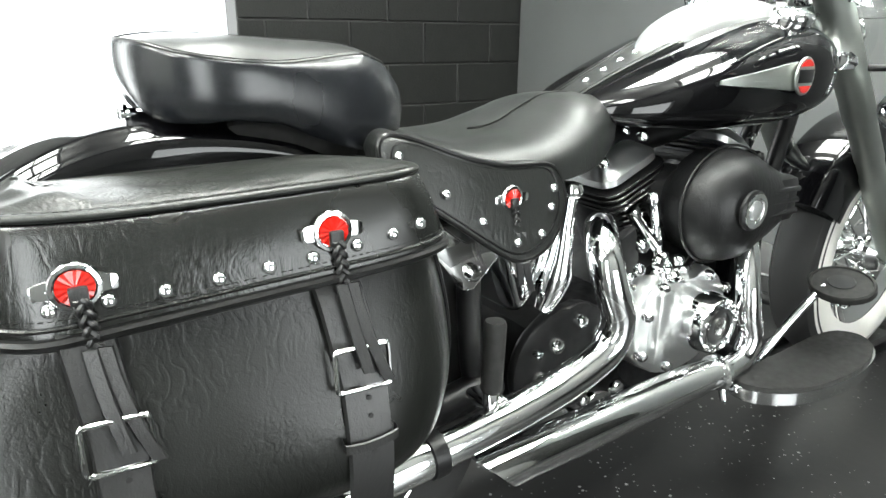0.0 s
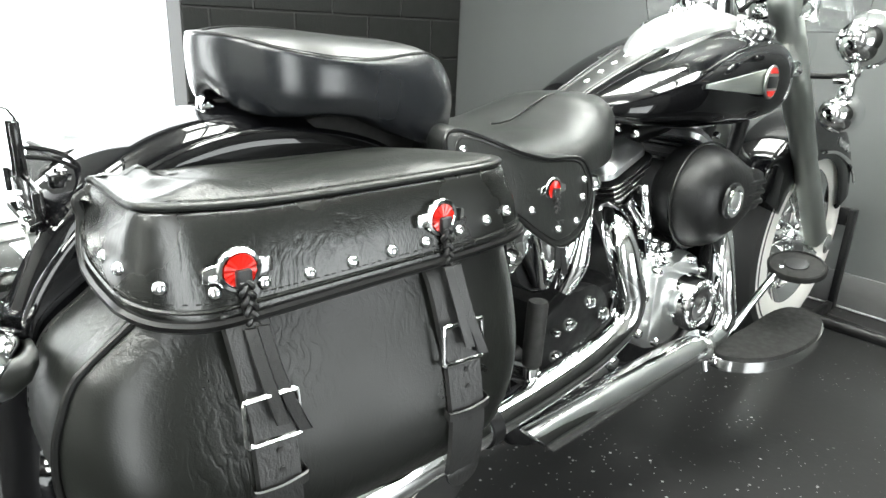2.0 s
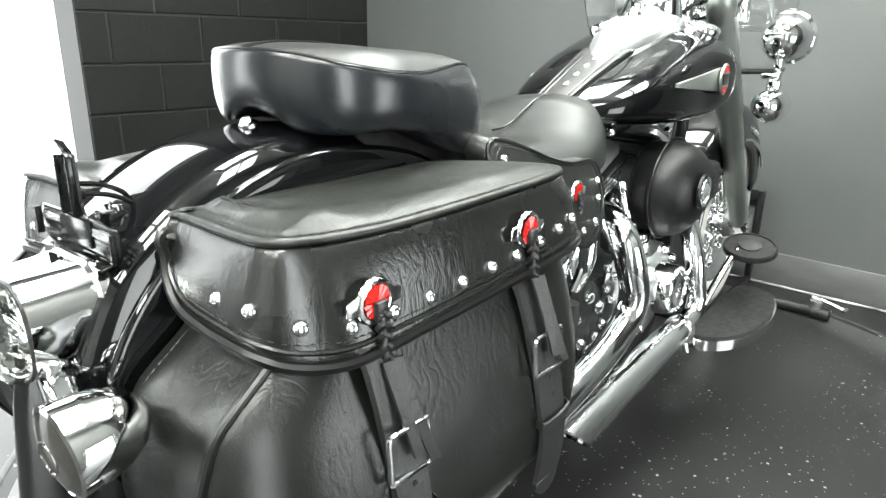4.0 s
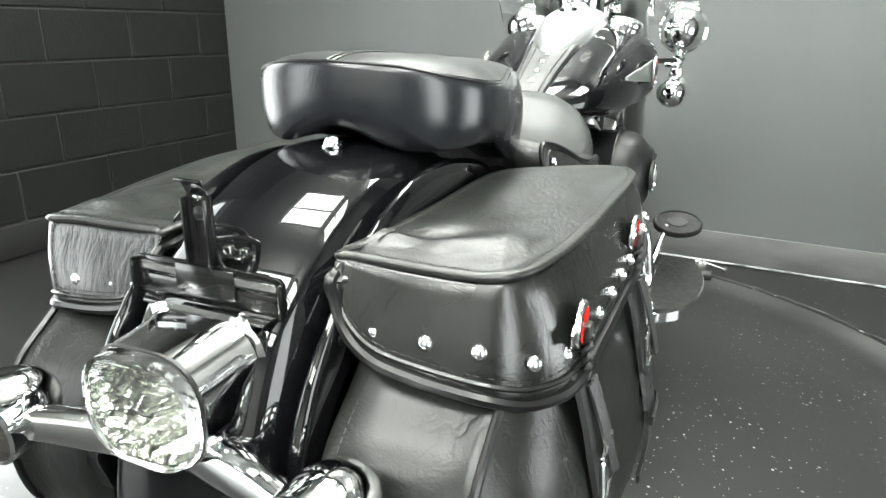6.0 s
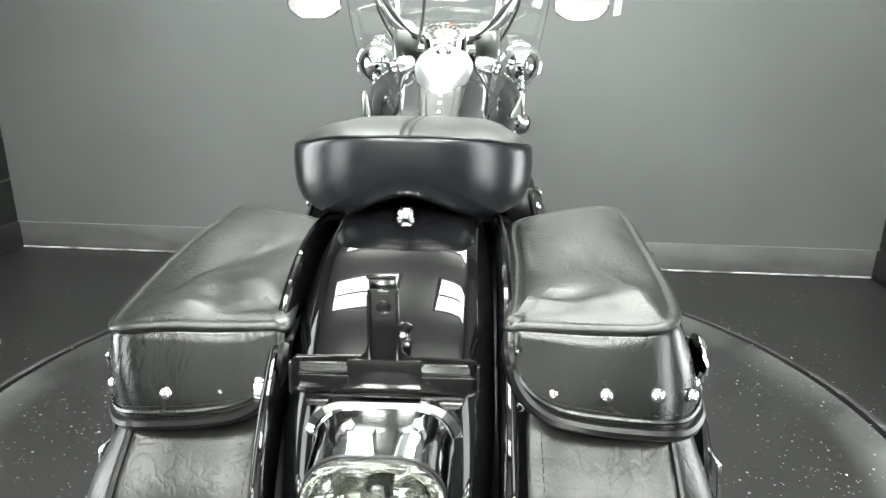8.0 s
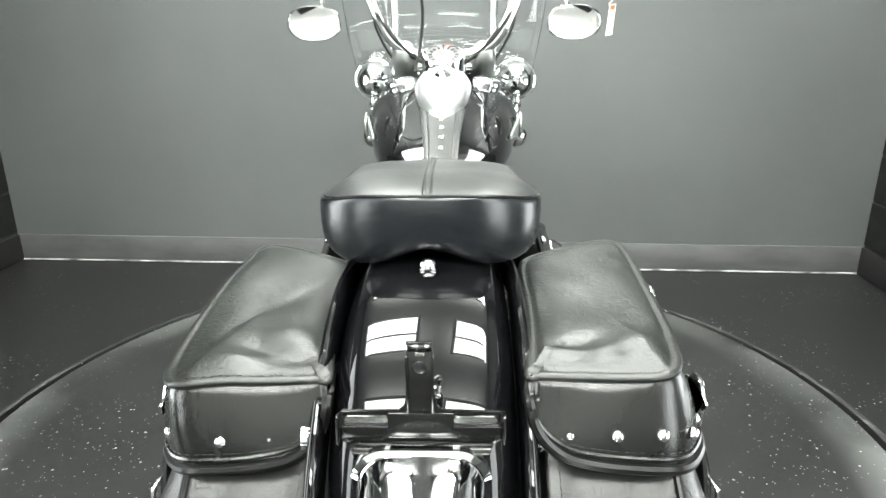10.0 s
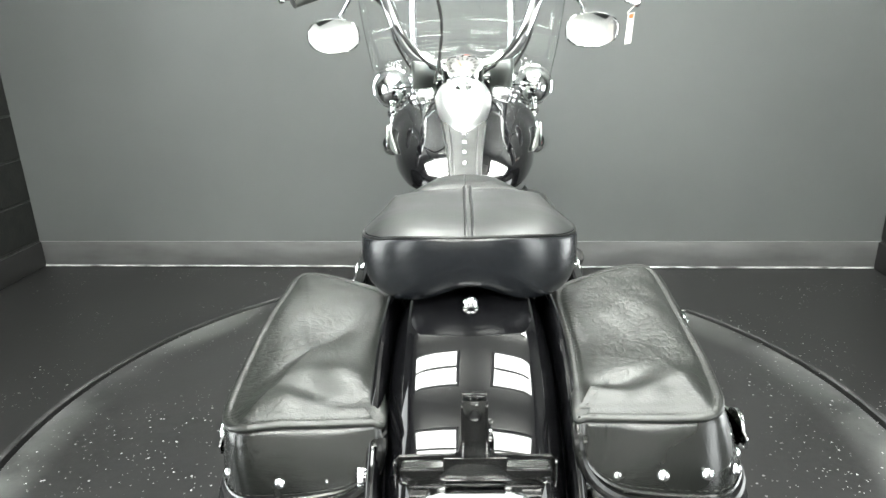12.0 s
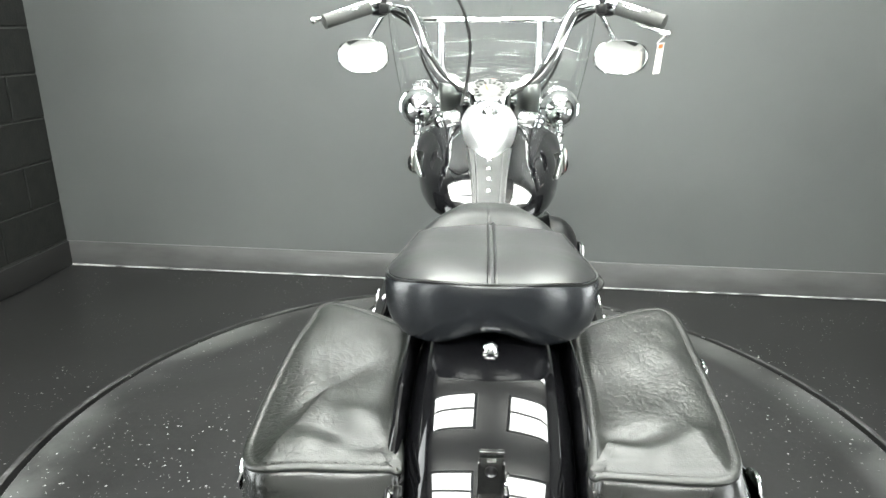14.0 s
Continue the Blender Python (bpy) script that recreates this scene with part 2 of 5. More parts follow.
# ---- mesh helpers ----
def part(name, bm, mat, parent=None, label="", sharp=38.0, flip=False):
    if flip:
        bmesh.ops.scale(bm, vec=(-1, 1, 1), verts=bm.verts)
    bmesh.ops.recalc_face_normals(bm, faces=bm.faces)
    lim = radians(sharp)
    for f in bm.faces:
        f.smooth = True
    for e in bm.edges:
        e.smooth = len(e.link_faces) == 2 and e.calc_face_angle(0) < lim
    me = bpy.data.meshes.new(name)
    bm.to_mesh(me)
    bm.free()
    me.materials.append(mat)
    ob = new(name, me)
    ob.parent = parent
    if label:
        ob["label"] = label
    return ob


def spline(pts, n=6, closed=False):
    """Catmull-Rom through the points."""
    p = [np.array(q, float) for q in pts]
    out = []
    k = len(p)
    for i in range(k if closed else k - 1):
        if closed:
            a, b, c, d = p[i - 1], p[i], p[(i + 1) % k], p[(i + 2) % k]
        else:
            a, b, c, d = p[max(i - 1, 0)], p[i], p[i + 1], p[min(i + 2, k - 1)]
        for j in range(n):
            t = j / n
            out.append(0.5 * (2 * b + (c - a) * t + (2 * a - 5 * b + 4 * c - d) * t * t + (3 * b - a - 3 * c + d) * t ** 3))
    if not closed:
        out.append(p[-1])
    return out


def loft(rings, caps=True, closed=True, loop=False):
    bm = bmesh.new()
    vs = [[bm.verts.new(Vector(p)) for p in r] for r in rings]
    n = len(rings[0])
    pairs = list(zip(vs, vs[1:])) + ([(vs[-1], vs[0])] if loop else [])
    for a, b in pairs:
        for i in range(n if closed else n - 1):
            j = (i + 1) % n
            bm.faces.new((a[i], a[j], b[j], b[i]))
    if caps and not loop:
        for r in (vs[0], vs[-1]):
            c = bm.verts.new(sum((v.co for v in r), Vector()) / n)
            for i in range(n if closed else n - 1):
                bm.faces.new((r[i], r[(i + 1) % n], c))
    return bm


def tube(pts, r, n=12, steps=6, closed=False, smooth=True, caps=True):
    """r: a radius, or one for each point."""
    rs = r if isinstance(r, (list, tuple)) else [r] * len(pts)
    data = [(*p, q) for p, q in zip(pts, rs)]
    data = spline(data, steps, closed) if smooth and len(pts) > 2 else [np.array(d, float) for d in data]
    P = [Vector(d[:3]) for d in data]
    k = len(P)
    rings = []
    up = None
    for i in range(k):
        t = (P[(i + 1) % k] - P[i - 1]) if closed else (P[min(i + 1, k - 1)] - P[max(i - 1, 0)])
        t.normalize()
        if up is None:
            up = t.orthogonal().normalized()
        up = (up - t * up.dot(t)).normalized()
        side = t.cross(up)
        rings.append([P[i] + float(data[i][3]) * (up * math.cos(a) + side * math.sin(a)) for a in [math.tau * j / n for j in range(n)]])
    return loft(rings, caps and not closed, loop=closed)


def lathe(profile, centre, axis, n=28, caps=True):
    """profile: (radius, height along the axis) pairs."""
    c, ax = Vector(centre), Vector(axis).normalized()
    u = ax.orthogonal().normalized()
    w = ax.cross(u)
    rings = [[c + ax * h + max(r, 1e-5) * (u * math.cos(a) + w * math.sin(a)) for a in [math.tau * j / n for j in range(n)]] for r, h in profile]
    bm = loft(rings, caps=caps)
    bmesh.ops.remove_doubles(bm, verts=bm.verts, dist=2e-5)
    return bm


def box(lo, hi, bevel=0.004, segments=2):
    bm = bmesh.new()
    lo, hi = Vector(lo), Vector(hi)
    bmesh.ops.create_cube(bm, size=1, matrix=Matrix.Translation((lo + hi) / 2) @ Matrix.Diagonal((*(hi - lo), 1)))
    if bevel:
        bmesh.ops.bevel(bm, geom=list(bm.edges), offset=bevel, segments=segments, affect="EDGES", profile=0.5)
    return bm


def slab(outline, depth, bevel=0.002):
    """A plate from a planar outline, thickened along the vector depth."""
    bm = bmesh.new()
    d = Vector(depth)
    a = [bm.verts.new(Vector(p)) for p in outline]
    b = [bm.verts.new(Vector(p) + d) for p in outline]
    n = len(a)
    bm.faces.new(a)
    bm.faces.new(b[::-1])
    for i in range(n):
        bm.faces.new((a[i], b[i], b[(i + 1) % n], a[(i + 1) % n]))
    if bevel:
        rim = [e for e in bm.edges if len(e.link_faces) == 2 and any(len(f.verts) == n and n > 4 or f in bm.faces[:2] for f in e.link_faces)] if n != 4 else list(bm.edges)
        bmesh.ops.bevel(bm, geom=rim, offset=bevel, segments=2, affect="EDGES", profile=0.5)
    return bm


def join(*bms):
    out = bms[0]
    for b in bms[1:]:
        me = bpy.data.meshes.new("tmp")
        b.to_mesh(me)
        b.free()
        out.from_mesh(me)
        bpy.data.meshes.remove(me)
    return out


def ribbon(centres, width, thick, side, out):
    """A strap: centres along its length, its width along the vector side, its thickness along out."""
    s, o = Vector(side).normalized(), Vector(out).normalized()
    rings = []
    for c in centres:
        c = Vector(c)
        rings.append([c - s * width / 2, c - s * (width / 2 - thick / 2) + o * thick, c + s * (width / 2 - thick / 2) + o * thick, c + s * width / 2])
    return loft(rings)


def thing(name, label, category, at=(0, 0, 0), **kw):
    ob = new(name)
    ob.empty_display_size = 0.1
    ob.location = at
    return tagged(ob, label, category, **kw)


def orient(p, normal):
    return Matrix.Translation(p) @ Vector((0, 0, 1)).rotation_difference(Vector(normal)).to_matrix().to_4x4()


def smoothstep(a, b, x):
    t = min(max((x - a) / (b - a), 0), 1)
    return t * t * (3 - 2 * t)


# ---- the room ----
def room(name, bm, mat, label, category, kind="structure"):
    ob = part(name, bm, mat)
    ob.matrix_world = ROOM
    return tagged(ob, label, category, kind=kind)


T = 0.2
CENTRE, RADIUS = Vector((-0.05, 0.886, 0)), 1.2
floor = tagged(part("floor", box((-9, -9, -0.3), (9, 9, -0.004), 0), M_FLOOR), "dark grey painted concrete floor with pale flecks", "floor", kind="structure")
table = thing("turntable", "flush round dark grey turntable with scuffed edge set in the floor", "turntable", CENTRE)
part("gap", lathe([(RADIUS - 0.012, -0.0038), (RADIUS + 0.0115, -0.0038)], (0, 0, 0), (0, 0, 1), 128, False), M_GAP, table, "black gap round the turntable")
part("deck", lathe([(0, -0.05), (RADIUS - 0.0125, -0.05), (RADIUS - 0.0125, -0.002), (RADIUS - 0.016, 0.0), (0, 0.0)], (0, 0, 0), (0, 0, 1), 128), M_TABLE, table)
part("rim", lathe([(RADIUS + 0.012, -0.05), (RADIUS + 0.03, -0.05), (RADIUS + 0.03, -0.0035), (RADIUS + 0.017, -0.002), (RADIUS + 0.012, -0.004), (RADIUS + 0.012, -0.05)], (0, 0, 0), (0, 0, 1), 128, False), M_SCUFF, table, "scuffed grey rim round the turntable")

wall_back = room("wall_back", box((-T, 0, 0), (ROOM_W + T, T, ROOM_H), 0), M_WALL, "smooth mid-grey painted rear wall", "wall")
# front wall is unseen, kept white so mirrors and rear chrome reflect something bright
wall_front = room("wall_front", box((-T, -ROOM_D - T, 0), (ROOM_W + T, -ROOM_D, ROOM_H), 0), M_FRONT, "plain white wall out of view, there to brighten reflections", "wall")
room("ceiling", box((-T, -ROOM_D - T, ROOM_H), (ROOM_W + T, T, ROOM_H + 0.2), 0), M_CEIL, "flat grey painted ceiling", "ceiling")
room("baseboard", join(box((0, -0.012, 0), (ROOM_W, -0.0005, 0.125), 0.003)), M_SKIRTING, "grey painted baseboard band along the rear wall", "baseboard")
room("trim", tube([(0, -0.014, 0.002), (1.0, -0.015, 0.003), (2.2, -0.014, 0.002), (ROOM_W, -0.014, 0.003)], 0.0045, 6), M_SEALANT, "pale sealant bead between wall and floor", "trim")


DOOR_TOP, LOW_TOP = 2.4, 1.05   # low unseen near right opening, added to light the bag's lower side


def block_wall(name, x_in, sign, end, doors):
    """Painted block wall beside the bay, with its blocks as parts, then plain wall with openings onto glowing panels.
    """
    x0, x1 = sorted((x_in + sign * 0.008, x_in + sign * T))
    wall = room(name, box((x0, end, 0), (x1, 0, ROOM_H), 0), M_MORTAR, "black painted concrete block side wall with grey joints", "wall")
    proto = {}
    for row in range(15):
        z = 0.13 + 0.2 * (row - 1) if row else 0.0
        h = (0.2 if row else 0.13) - 0.008
        if z > ROOM_H - 0.2:
            break
        y = 0.0
        w = 0.2 if row % 2 == 0 else 0.4
        while y - 0.05 > end:
            w = min(w, y - end)
            key = (round(w, 3), round(h, 3))
            if key not in proto:
                bm = box((0, -w + 0.008, 0), (0.03, 0, h), 0.003, 1)
                me = bpy.data.meshes.new("block")
                bm.to_mesh(me)
                bm.free()
                me.materials.append(M_BLOCK)
                proto[key] = me
            b = new("block", proto[key])
            b.parent = wall
            b.location = (x_in - (0 if sign > 0 else 0.03) + random.uniform(-0.001, 0.001), y - 0.004, z + 0.004)
            y -= w
            w = 0.4
    lo, hi = sorted((x_in, x_in + sign * T))
    pieces, edge = [], end
    for d1, d0, head in doors:
        if d1 < edge:
            pieces.append(box((lo, d1, 0), (hi, edge, ROOM_H), 0))
        pieces.append(box((lo, d0, head), (hi, d1, ROOM_H), 0))
        edge = d0
    pieces.append(box((lo, -ROOM_D, 0), (hi, edge, ROOM_H), 0))
    room(name + "_plain", join(*pieces), M_PALE, "grey painted side wall with openings, mostly out of view", "wall")
    lo, hi = sorted((x_in + sign * (T + 0.3), x_in + sign * (T + 0.32)))
    for d1, d0, head in doors:
        room("backdrop", box((lo, d0 - 0.25, 0), (hi, min(d1 + 0.25, -0.1), min(head + 0.6, ROOM_H)), 0), M_SIDE_GLOW, "glowing white panel set behind an opening in the side wall", "backdrop")


for nm, a, b, end in (("baseboard_left", 0.0005, 0.012, WHITE), ("baseboard_right", ROOM_W - 0.012, ROOM_W - 0.0005, -0.7)):
    room(nm, box((a, end, 0), (b, -0.013, 0.125), 0.003), M_BASE_DARK, "dark painted baseboard along the block wall", "baseboard")
# second left opening is unseen, added for reflections; the gap keeps the pillion dark
block_wall("wall_left", 0.0, -1, WHITE, [(WHITE, -2.65, DOOR_TOP), (-3.5, -4.6, DOOR_TOP)])
# both right openings are unseen, added for highlights on bag and pillion
block_wall("wall_right", ROOM_W, 1, -0.7, [(-0.95, -1.85, LOW_TOP), (-2.85, -3.9, DOOR_TOP)])


def ceiling_light(x, y):
    t = thing("ceiling_light", "rectangular hanging ceiling light with glowing white panels", "ceiling light", group="ceiling lights")
    t.matrix_world = ROOM @ pose(x, y, ROOM_H - 0.35)
    part("frame", join(box((-0.46, -0.34, -0.04), (-0.42, 0.34, 0.03), 0.006), box((0.42, -0.34, -0.04), (0.46, 0.34, 0.03), 0.006), box((-0.42, -0.34, -0.04), (0.42, -0.305, 0.03), 0.006), box((-0.42, 0.305, -0.04), (0.42, 0.34, 0.03), 0.006), box((-0.42, -0.02, -0.04), (0.42, 0.02, 0.03), 0.006)), M_WHITE, t)
    for k in (-1, 1):
        part("panel", box((-0.41, k * 0.163 - 0.143, -0.03), (0.41, k * 0.163 + 0.143, 0.02), 0), M_LAMP, t)
        part("wire", tube([(0, k * 0.32, 0.03), (0, k * 0.32, 0.349)], 0.003, 6, smooth=False), M_STEEL, t)
    return t


LIGHTS = [(x, y) for x in (1.55, 2.93) for y in (-0.42, -1.88, -3.4, -4.9)]
for q in LIGHTS:
    ceiling_light(*q)

# ---- the motorcycle ----
bike = thing("motorcycle", "black and chrome cruiser motorcycle with studded leather saddlebags", "motorcycle")


# rear fender: stations (y, z of the crown, half width)
FEN = [(0.26, 0.70, 0.085), (0.18, 0.748, 0.086), (0.10, 0.770, 0.086), (0.03, 0.777, 0.086), (-0.04, 0.769, 0.086), (-0.10, 0.747, 0.086), (-0.15, 0.716, 0.086), (-0.195, 0.672, 0.086), (-0.228, 0.61, 0.085), (-0.248, 0.54, 0.086), (-0.258, 0.46, 0.084), (-0.262, 0.40, 0.083), (-0.258, 0.33, 0.080)]


def fender_rings(stations, drop, shoulder=0.03, inner=0.006, n=6):
    st = spline(stations, n)
    rings = []
    for i, s in enumerate(st):
        a, b = st[max(i - 1, 0)], st[min(i + 1, len(st) - 1)]
        t = np.array([b[0] - a[0], b[1] - a[1]])
        t /= np.linalg.norm(t)
        nrm = np.array([-t[1], t[0]])
        if stations[0][0] > stations[-1][0]:
            nrm = -nrm
        sec = []
        w = s[2]
        for k in range(25):
            u = -1 + 2 * k / 24
            x = w * math.copysign(abs(u) ** 0.8, u)
            e = max(0, abs(u) - 0.62) / 0.38
            sec.append((x if e < 1 else math.copysign(w, u), -0.012 * (x / w) ** 2 - shoulder * e * e))
        for d in (0.3, 0.65, 1.0):
            sec.insert(0, (-w - 0.001, -0.012 - shoulder - (drop - shoulder) * d))
            sec.append((w + 0.001, -0.012 - shoulder - (drop - shoulder) * d))
        full = sec + [(x * 0.95, h - inner) for x, h in reversed(sec)]
        rings.append([(x, s[0] + nrm[0] * h, s[1] + nrm[1] * h) for x, h in full])
    return rings


part("rear_fender", loft(fender_rings(FEN, 0.10)), M_PAINT, bike, "gloss black rear fender")
part("fender_tip", loft(fender_rings([(-0.175, 0.697, 0.062), (-0.2, 0.668, 0.064), (-0.225, 0.625, 0.064), (-0.24, 0.58, 0.062)], 0.03, 0.02)), M_PAINT, bike)
for sx in (1, -1):
    st = [(0.24, 0.705), (0.17, 0.742), (0.10, 0.760), (0.03, 0.766), (-0.03, 0.760), (-0.09, 0.740), (-0.14, 0.708), (-0.185, 0.665), (-0.215, 0.62), (-0.235, 0.56)]
    rings = []
    for y, z in spline(st, 5):
        rings.append([(0.0895, y, z - 0.018), (0.091, y, z - 0.009), (0.094, y, z - 0.0045), (0.097, y, z - 0.004), (0.1, y, z - 0.006), (0.1025, y, z - 0.012), (0.1035, y, z - 0.022), (0.104, y + 0.01, z - 0.05), (0.0895, y + 0.01, z - 0.05)])
    part("fender_strut", loft(rings), M_PAINT, bike, "gloss black fender strut", flip=sx < 0)
    # docking studs
    for y, z in ((-0.15, 0.665), (0.13, 0.70)):
        part("docking_stud", lathe([(0.006, 0), (0.006, 0.001), (0.012, 0.001), (0.013, 0.004), (0.013, 0.007), (0.008, 0.0095), (0, 0.010)], (0.103, y, z), (1, 0, 0), 16), M_CHROME, bike, "chrome docking stud", flip=sx < 0)

# rear wheel
REAR, FRONT = (0, 0.165, 0.325), (0, 1.80, 0.315)
part("rear_tyre", lathe([(0.22, -0.06), (0.27, -0.078), (0.305, -0.07), (0.325, -0.03), (0.327, 0), (0.325, 0.03), (0.305, 0.07), (0.27, 0.078), (0.22, 0.06)], REAR, (1, 0, 0), 64), M_TYRE, bike)
part("rear_rim", lathe([(0, -0.04), (0.2, -0.04), (0.222, -0.062), (0.222, 0.062), (0.2, 0.04), (0, 0.04)], REAR, (1, 0, 0), 48), M_CHROME, bike)


def outward(ring):
    """Level unit vectors that point out of a closed ring."""
    n = len(ring)
    out = []
    for i in range(n):
        a, b = Vector(ring[i - 1]), Vector(ring[(i + 1) % n])
        t = b - a
        out.append(Vector((t.y, -t.x, 0)).normalized())
    return out


# pillion pad: plan of one half, from the rear round to the front; heights of seam, bottom edge and crown along it
PAD = [(0, -0.004), (0.03, -0.0015), (0.06, 0.0055), (0.087, 0.018), (0.109, 0.036), (0.124, 0.06), (0.131, 0.086), (0.1325, 0.118), (0.130, 0.17), (0.125, 0.22), (0.115, 0.262), (0.097, 0.292), (0.07, 0.315), (0.036, 0.332), (0, 0.340)]
PAD_Y = (-0.004, 0.01, 0.033, 0.06, 0.09, 0.14, 0.175, 0.215, 0.245, 0.285, 0.31, 0.34)
PAD_SEAM = (0.8555, 0.852, 0.844, 0.839, 0.835, 0.8325, 0.835, 0.839, 0.841, 0.831, 0.817, 0.80)
PAD_LOW = (0.772, 0.7715, 0.772, 0.7735, 0.7745, 0.768, 0.752, 0.737, 0.729, 0.727, 0.729, 0.735)
PAD_TOP = (0.862, 0.863, 0.863, 0.862, 0.861, 0.857, 0.855, 0.8535, 0.853, 0.8525, 0.851, 0.85)


def pad_crown(p, seam_z, f, middle):
    """A point of the padded top between the middle (f 0) and the seam (f 1)."""
    x, y = p[0] * f, middle + (p[1] - middle) * f
    return (x, y, seam_z + (float(np.interp(y, PAD_Y, PAD_TOP)) - seam_z) * (1 - f ** 5))


plan = spline(PAD + [(-x, y) for x, y in PAD[-2:0:-1]], 5, closed=True)
faces = outward([(x, y, 0) for x, y in plan])
zs = [float(np.interp(y, PAD_Y, PAD_SEAM)) for x, y in plan]
zl = [float(np.interp(y, PAD_Y, PAD_LOW)) + 0.0225 * math.exp(-(x / 0.047) ** 2) * (1 - smoothstep(0.02, 0.12, y)) for x, y in plan]
inset = [0.0035 + 0.0145 * smoothstep(0.10, 0.23, y) for x, y in plan]
edge = [(x - n.x * d, y - n.y * d) for (x, y), n, d in zip(plan, faces, inset)]
crown = [[pad_crown(p, z, f, 0.15) for p, z in zip(edge, zs)] for f in (0.05, 0.2, 0.38, 0.55, 0.7, 0.82, 0.9, 0.955, 0.985, 1.0)]
rings = list(crown)
for v, d, lean in ((0.03, -0.0015, 0.85), (0.09, -0.0006, 0.6), (0.2, 0, 0.28), (0.35, 0, 0.08), (0.5, -0.0004, 0), (0.64, -0.0014, 0), (0.77, -0.0032, 0), (0.88, -0.006, 0), (0.96, -0.0098, 0), (1.0, -0.0135, 0)):
    rings.append([(x + n.x * (d - (i - 0.0035) * lean), y + n.y * (d - (i - 0.0035) * lean), a + (b - a) * v) for (x, y), n, i, a, b in zip(plan, faces, inset, zs, zl)])
for d, up in ((-0.0165, 0.0008), (-0.05, 0.003)):
    rings.append([(x + n.x * d, y + n.y * d, b + up) for (x, y), n, b in zip(plan, faces, zl)])
pad = part("pillion_pad", loft(rings), M_VINYL, bike, "smooth black padded pillion seat", sharp=50)
part("top_panel", loft([[(x, y, z + 0.0007) for x, y, z in r] for r in crown[:-1]]), M_PADTOP, pad, "matt black top panel", sharp=60)
part("piping", tube([(x, y, z) for (x, y), z in zip(edge, zs)][::2], 0.0018, 6, 2, closed=True), M_PIPING, pad)
for x in (0.004, -0.004):
    line = [pad_crown((0, -0.0005), PAD_SEAM[0], f, 0.15) for f in (1.0, 0.985, 0.955, 0.9, 0.82, 0.7, 0.55, 0.38, 0.2, 0.0)]
    line += [pad_crown((0, 0.3365), PAD_SEAM[-1], f, 0.15) for f in (0.2, 0.38, 0.55, 0.7, 0.82)]
    part("piping", tube([(x, q[1], q[2] + 0.0002) for q in line], 0.0022, 6), M_PIPING, pad)
part("seat_pan", box((-0.072, 0.09, 0.715), (0.072, 0.30, 0.768), 0.012), M_RUBBER, bike, "black seat pan under the pillion")
part("seat_tab", box((-0.009, -0.006, 0.7735), (0.009, 0.06, 0.7775), 0.001), M_CHROME, bike)
part("seat_screw", lathe([(0.009, -0.010), (0.009, -0.001), (0.0075, 0.001), (0.006, 0.003), (0.0075, 0.0055), (0.0075, 0.0085), (0.005, 0.0108), (0, 0.0118)], (0, 0.003, 0.7765), (0, -0.75, 0.65), 18), M_CHROME, bike, "chrome seat screw")

# driver seat: y, half width, top, bottom, dish
st = [(0.25, 0.09, 0.768, 0.72, 0), (0.30, 0.135, 0.752, 0.70, 0.0), (0.35, 0.154, 0.738, 0.685, 0.006), (0.41, 0.162, 0.728, 0.678, 0.012), (0.50, 0.165, 0.734, 0.672, 0.012), (0.56, 0.156, 0.752, 0.675, 0.006), (0.61, 0.138, 0.771, 0.68, 0.0), (0.66, 0.108, 0.775, 0.688, 0), (0.71, 0.074, 0.772, 0.695, 0), (0.75, 0.042, 0.756, 0.70, 0), (0.77, 0.015, 0.73, 0.70, 0)]
rings = []
for y, w, zt, zb, dish in spline(st, 6):
    up = []
    for k in range(21):
        a = math.pi * k / 20
        c, s = math.cos(a), math.sin(a)
        x = w * math.copysign(abs(c) ** 0.75, c)
        up.append((x, y, zb + (zt - zb) * abs(s) ** 0.55 - dish * (1 - abs(c)) ** 2))
    rings.append(up + [(-w * 0.6, y, zb - 0.004), (w * 0.6, y, zb - 0.004)])
seat = part("driver_seat", loft(rings), M_SEAT, bike, "black leather deep-dished driver seat", sharp=60)
part("piping", tube([(0.0, y, z - 0.0008) for y, z in ((0.47, 0.729), (0.50, 0.7305), (0.53, 0.738), (0.56, 0.752), (0.61, 0.7715), (0.66, 0.7755), (0.71, 0.772), (0.74, 0.762))], 0.0018, 6), M_PIPING, seat)


# studded seat skirts
def skirt_x(y, z):
    return 0.170 + 0.30 * (0.72 - z) - 0.006 * smoothstep(0.43, 0.53, y) - 0.02 * (1 - smoothstep(0.22, 0.33, y))


STUD = lathe([(0.0062, 0), (0.0062, 0.001), (0.0056, 0.003), (0.004, 0.0047), (0.002, 0.0054), (0, 0.0056)], (0, 0, 0), (0, 0, 1), 14)
stud_proto = part("stud", STUD, M_CHROME)
stud_data = stud_proto.data
bpy.data.objects.remove(stud_proto)


def stud(p, normal, parent):
    o = new("stud", stud_data)
    o.parent = parent
    o.matrix_basis = orient(p, normal)
    return o


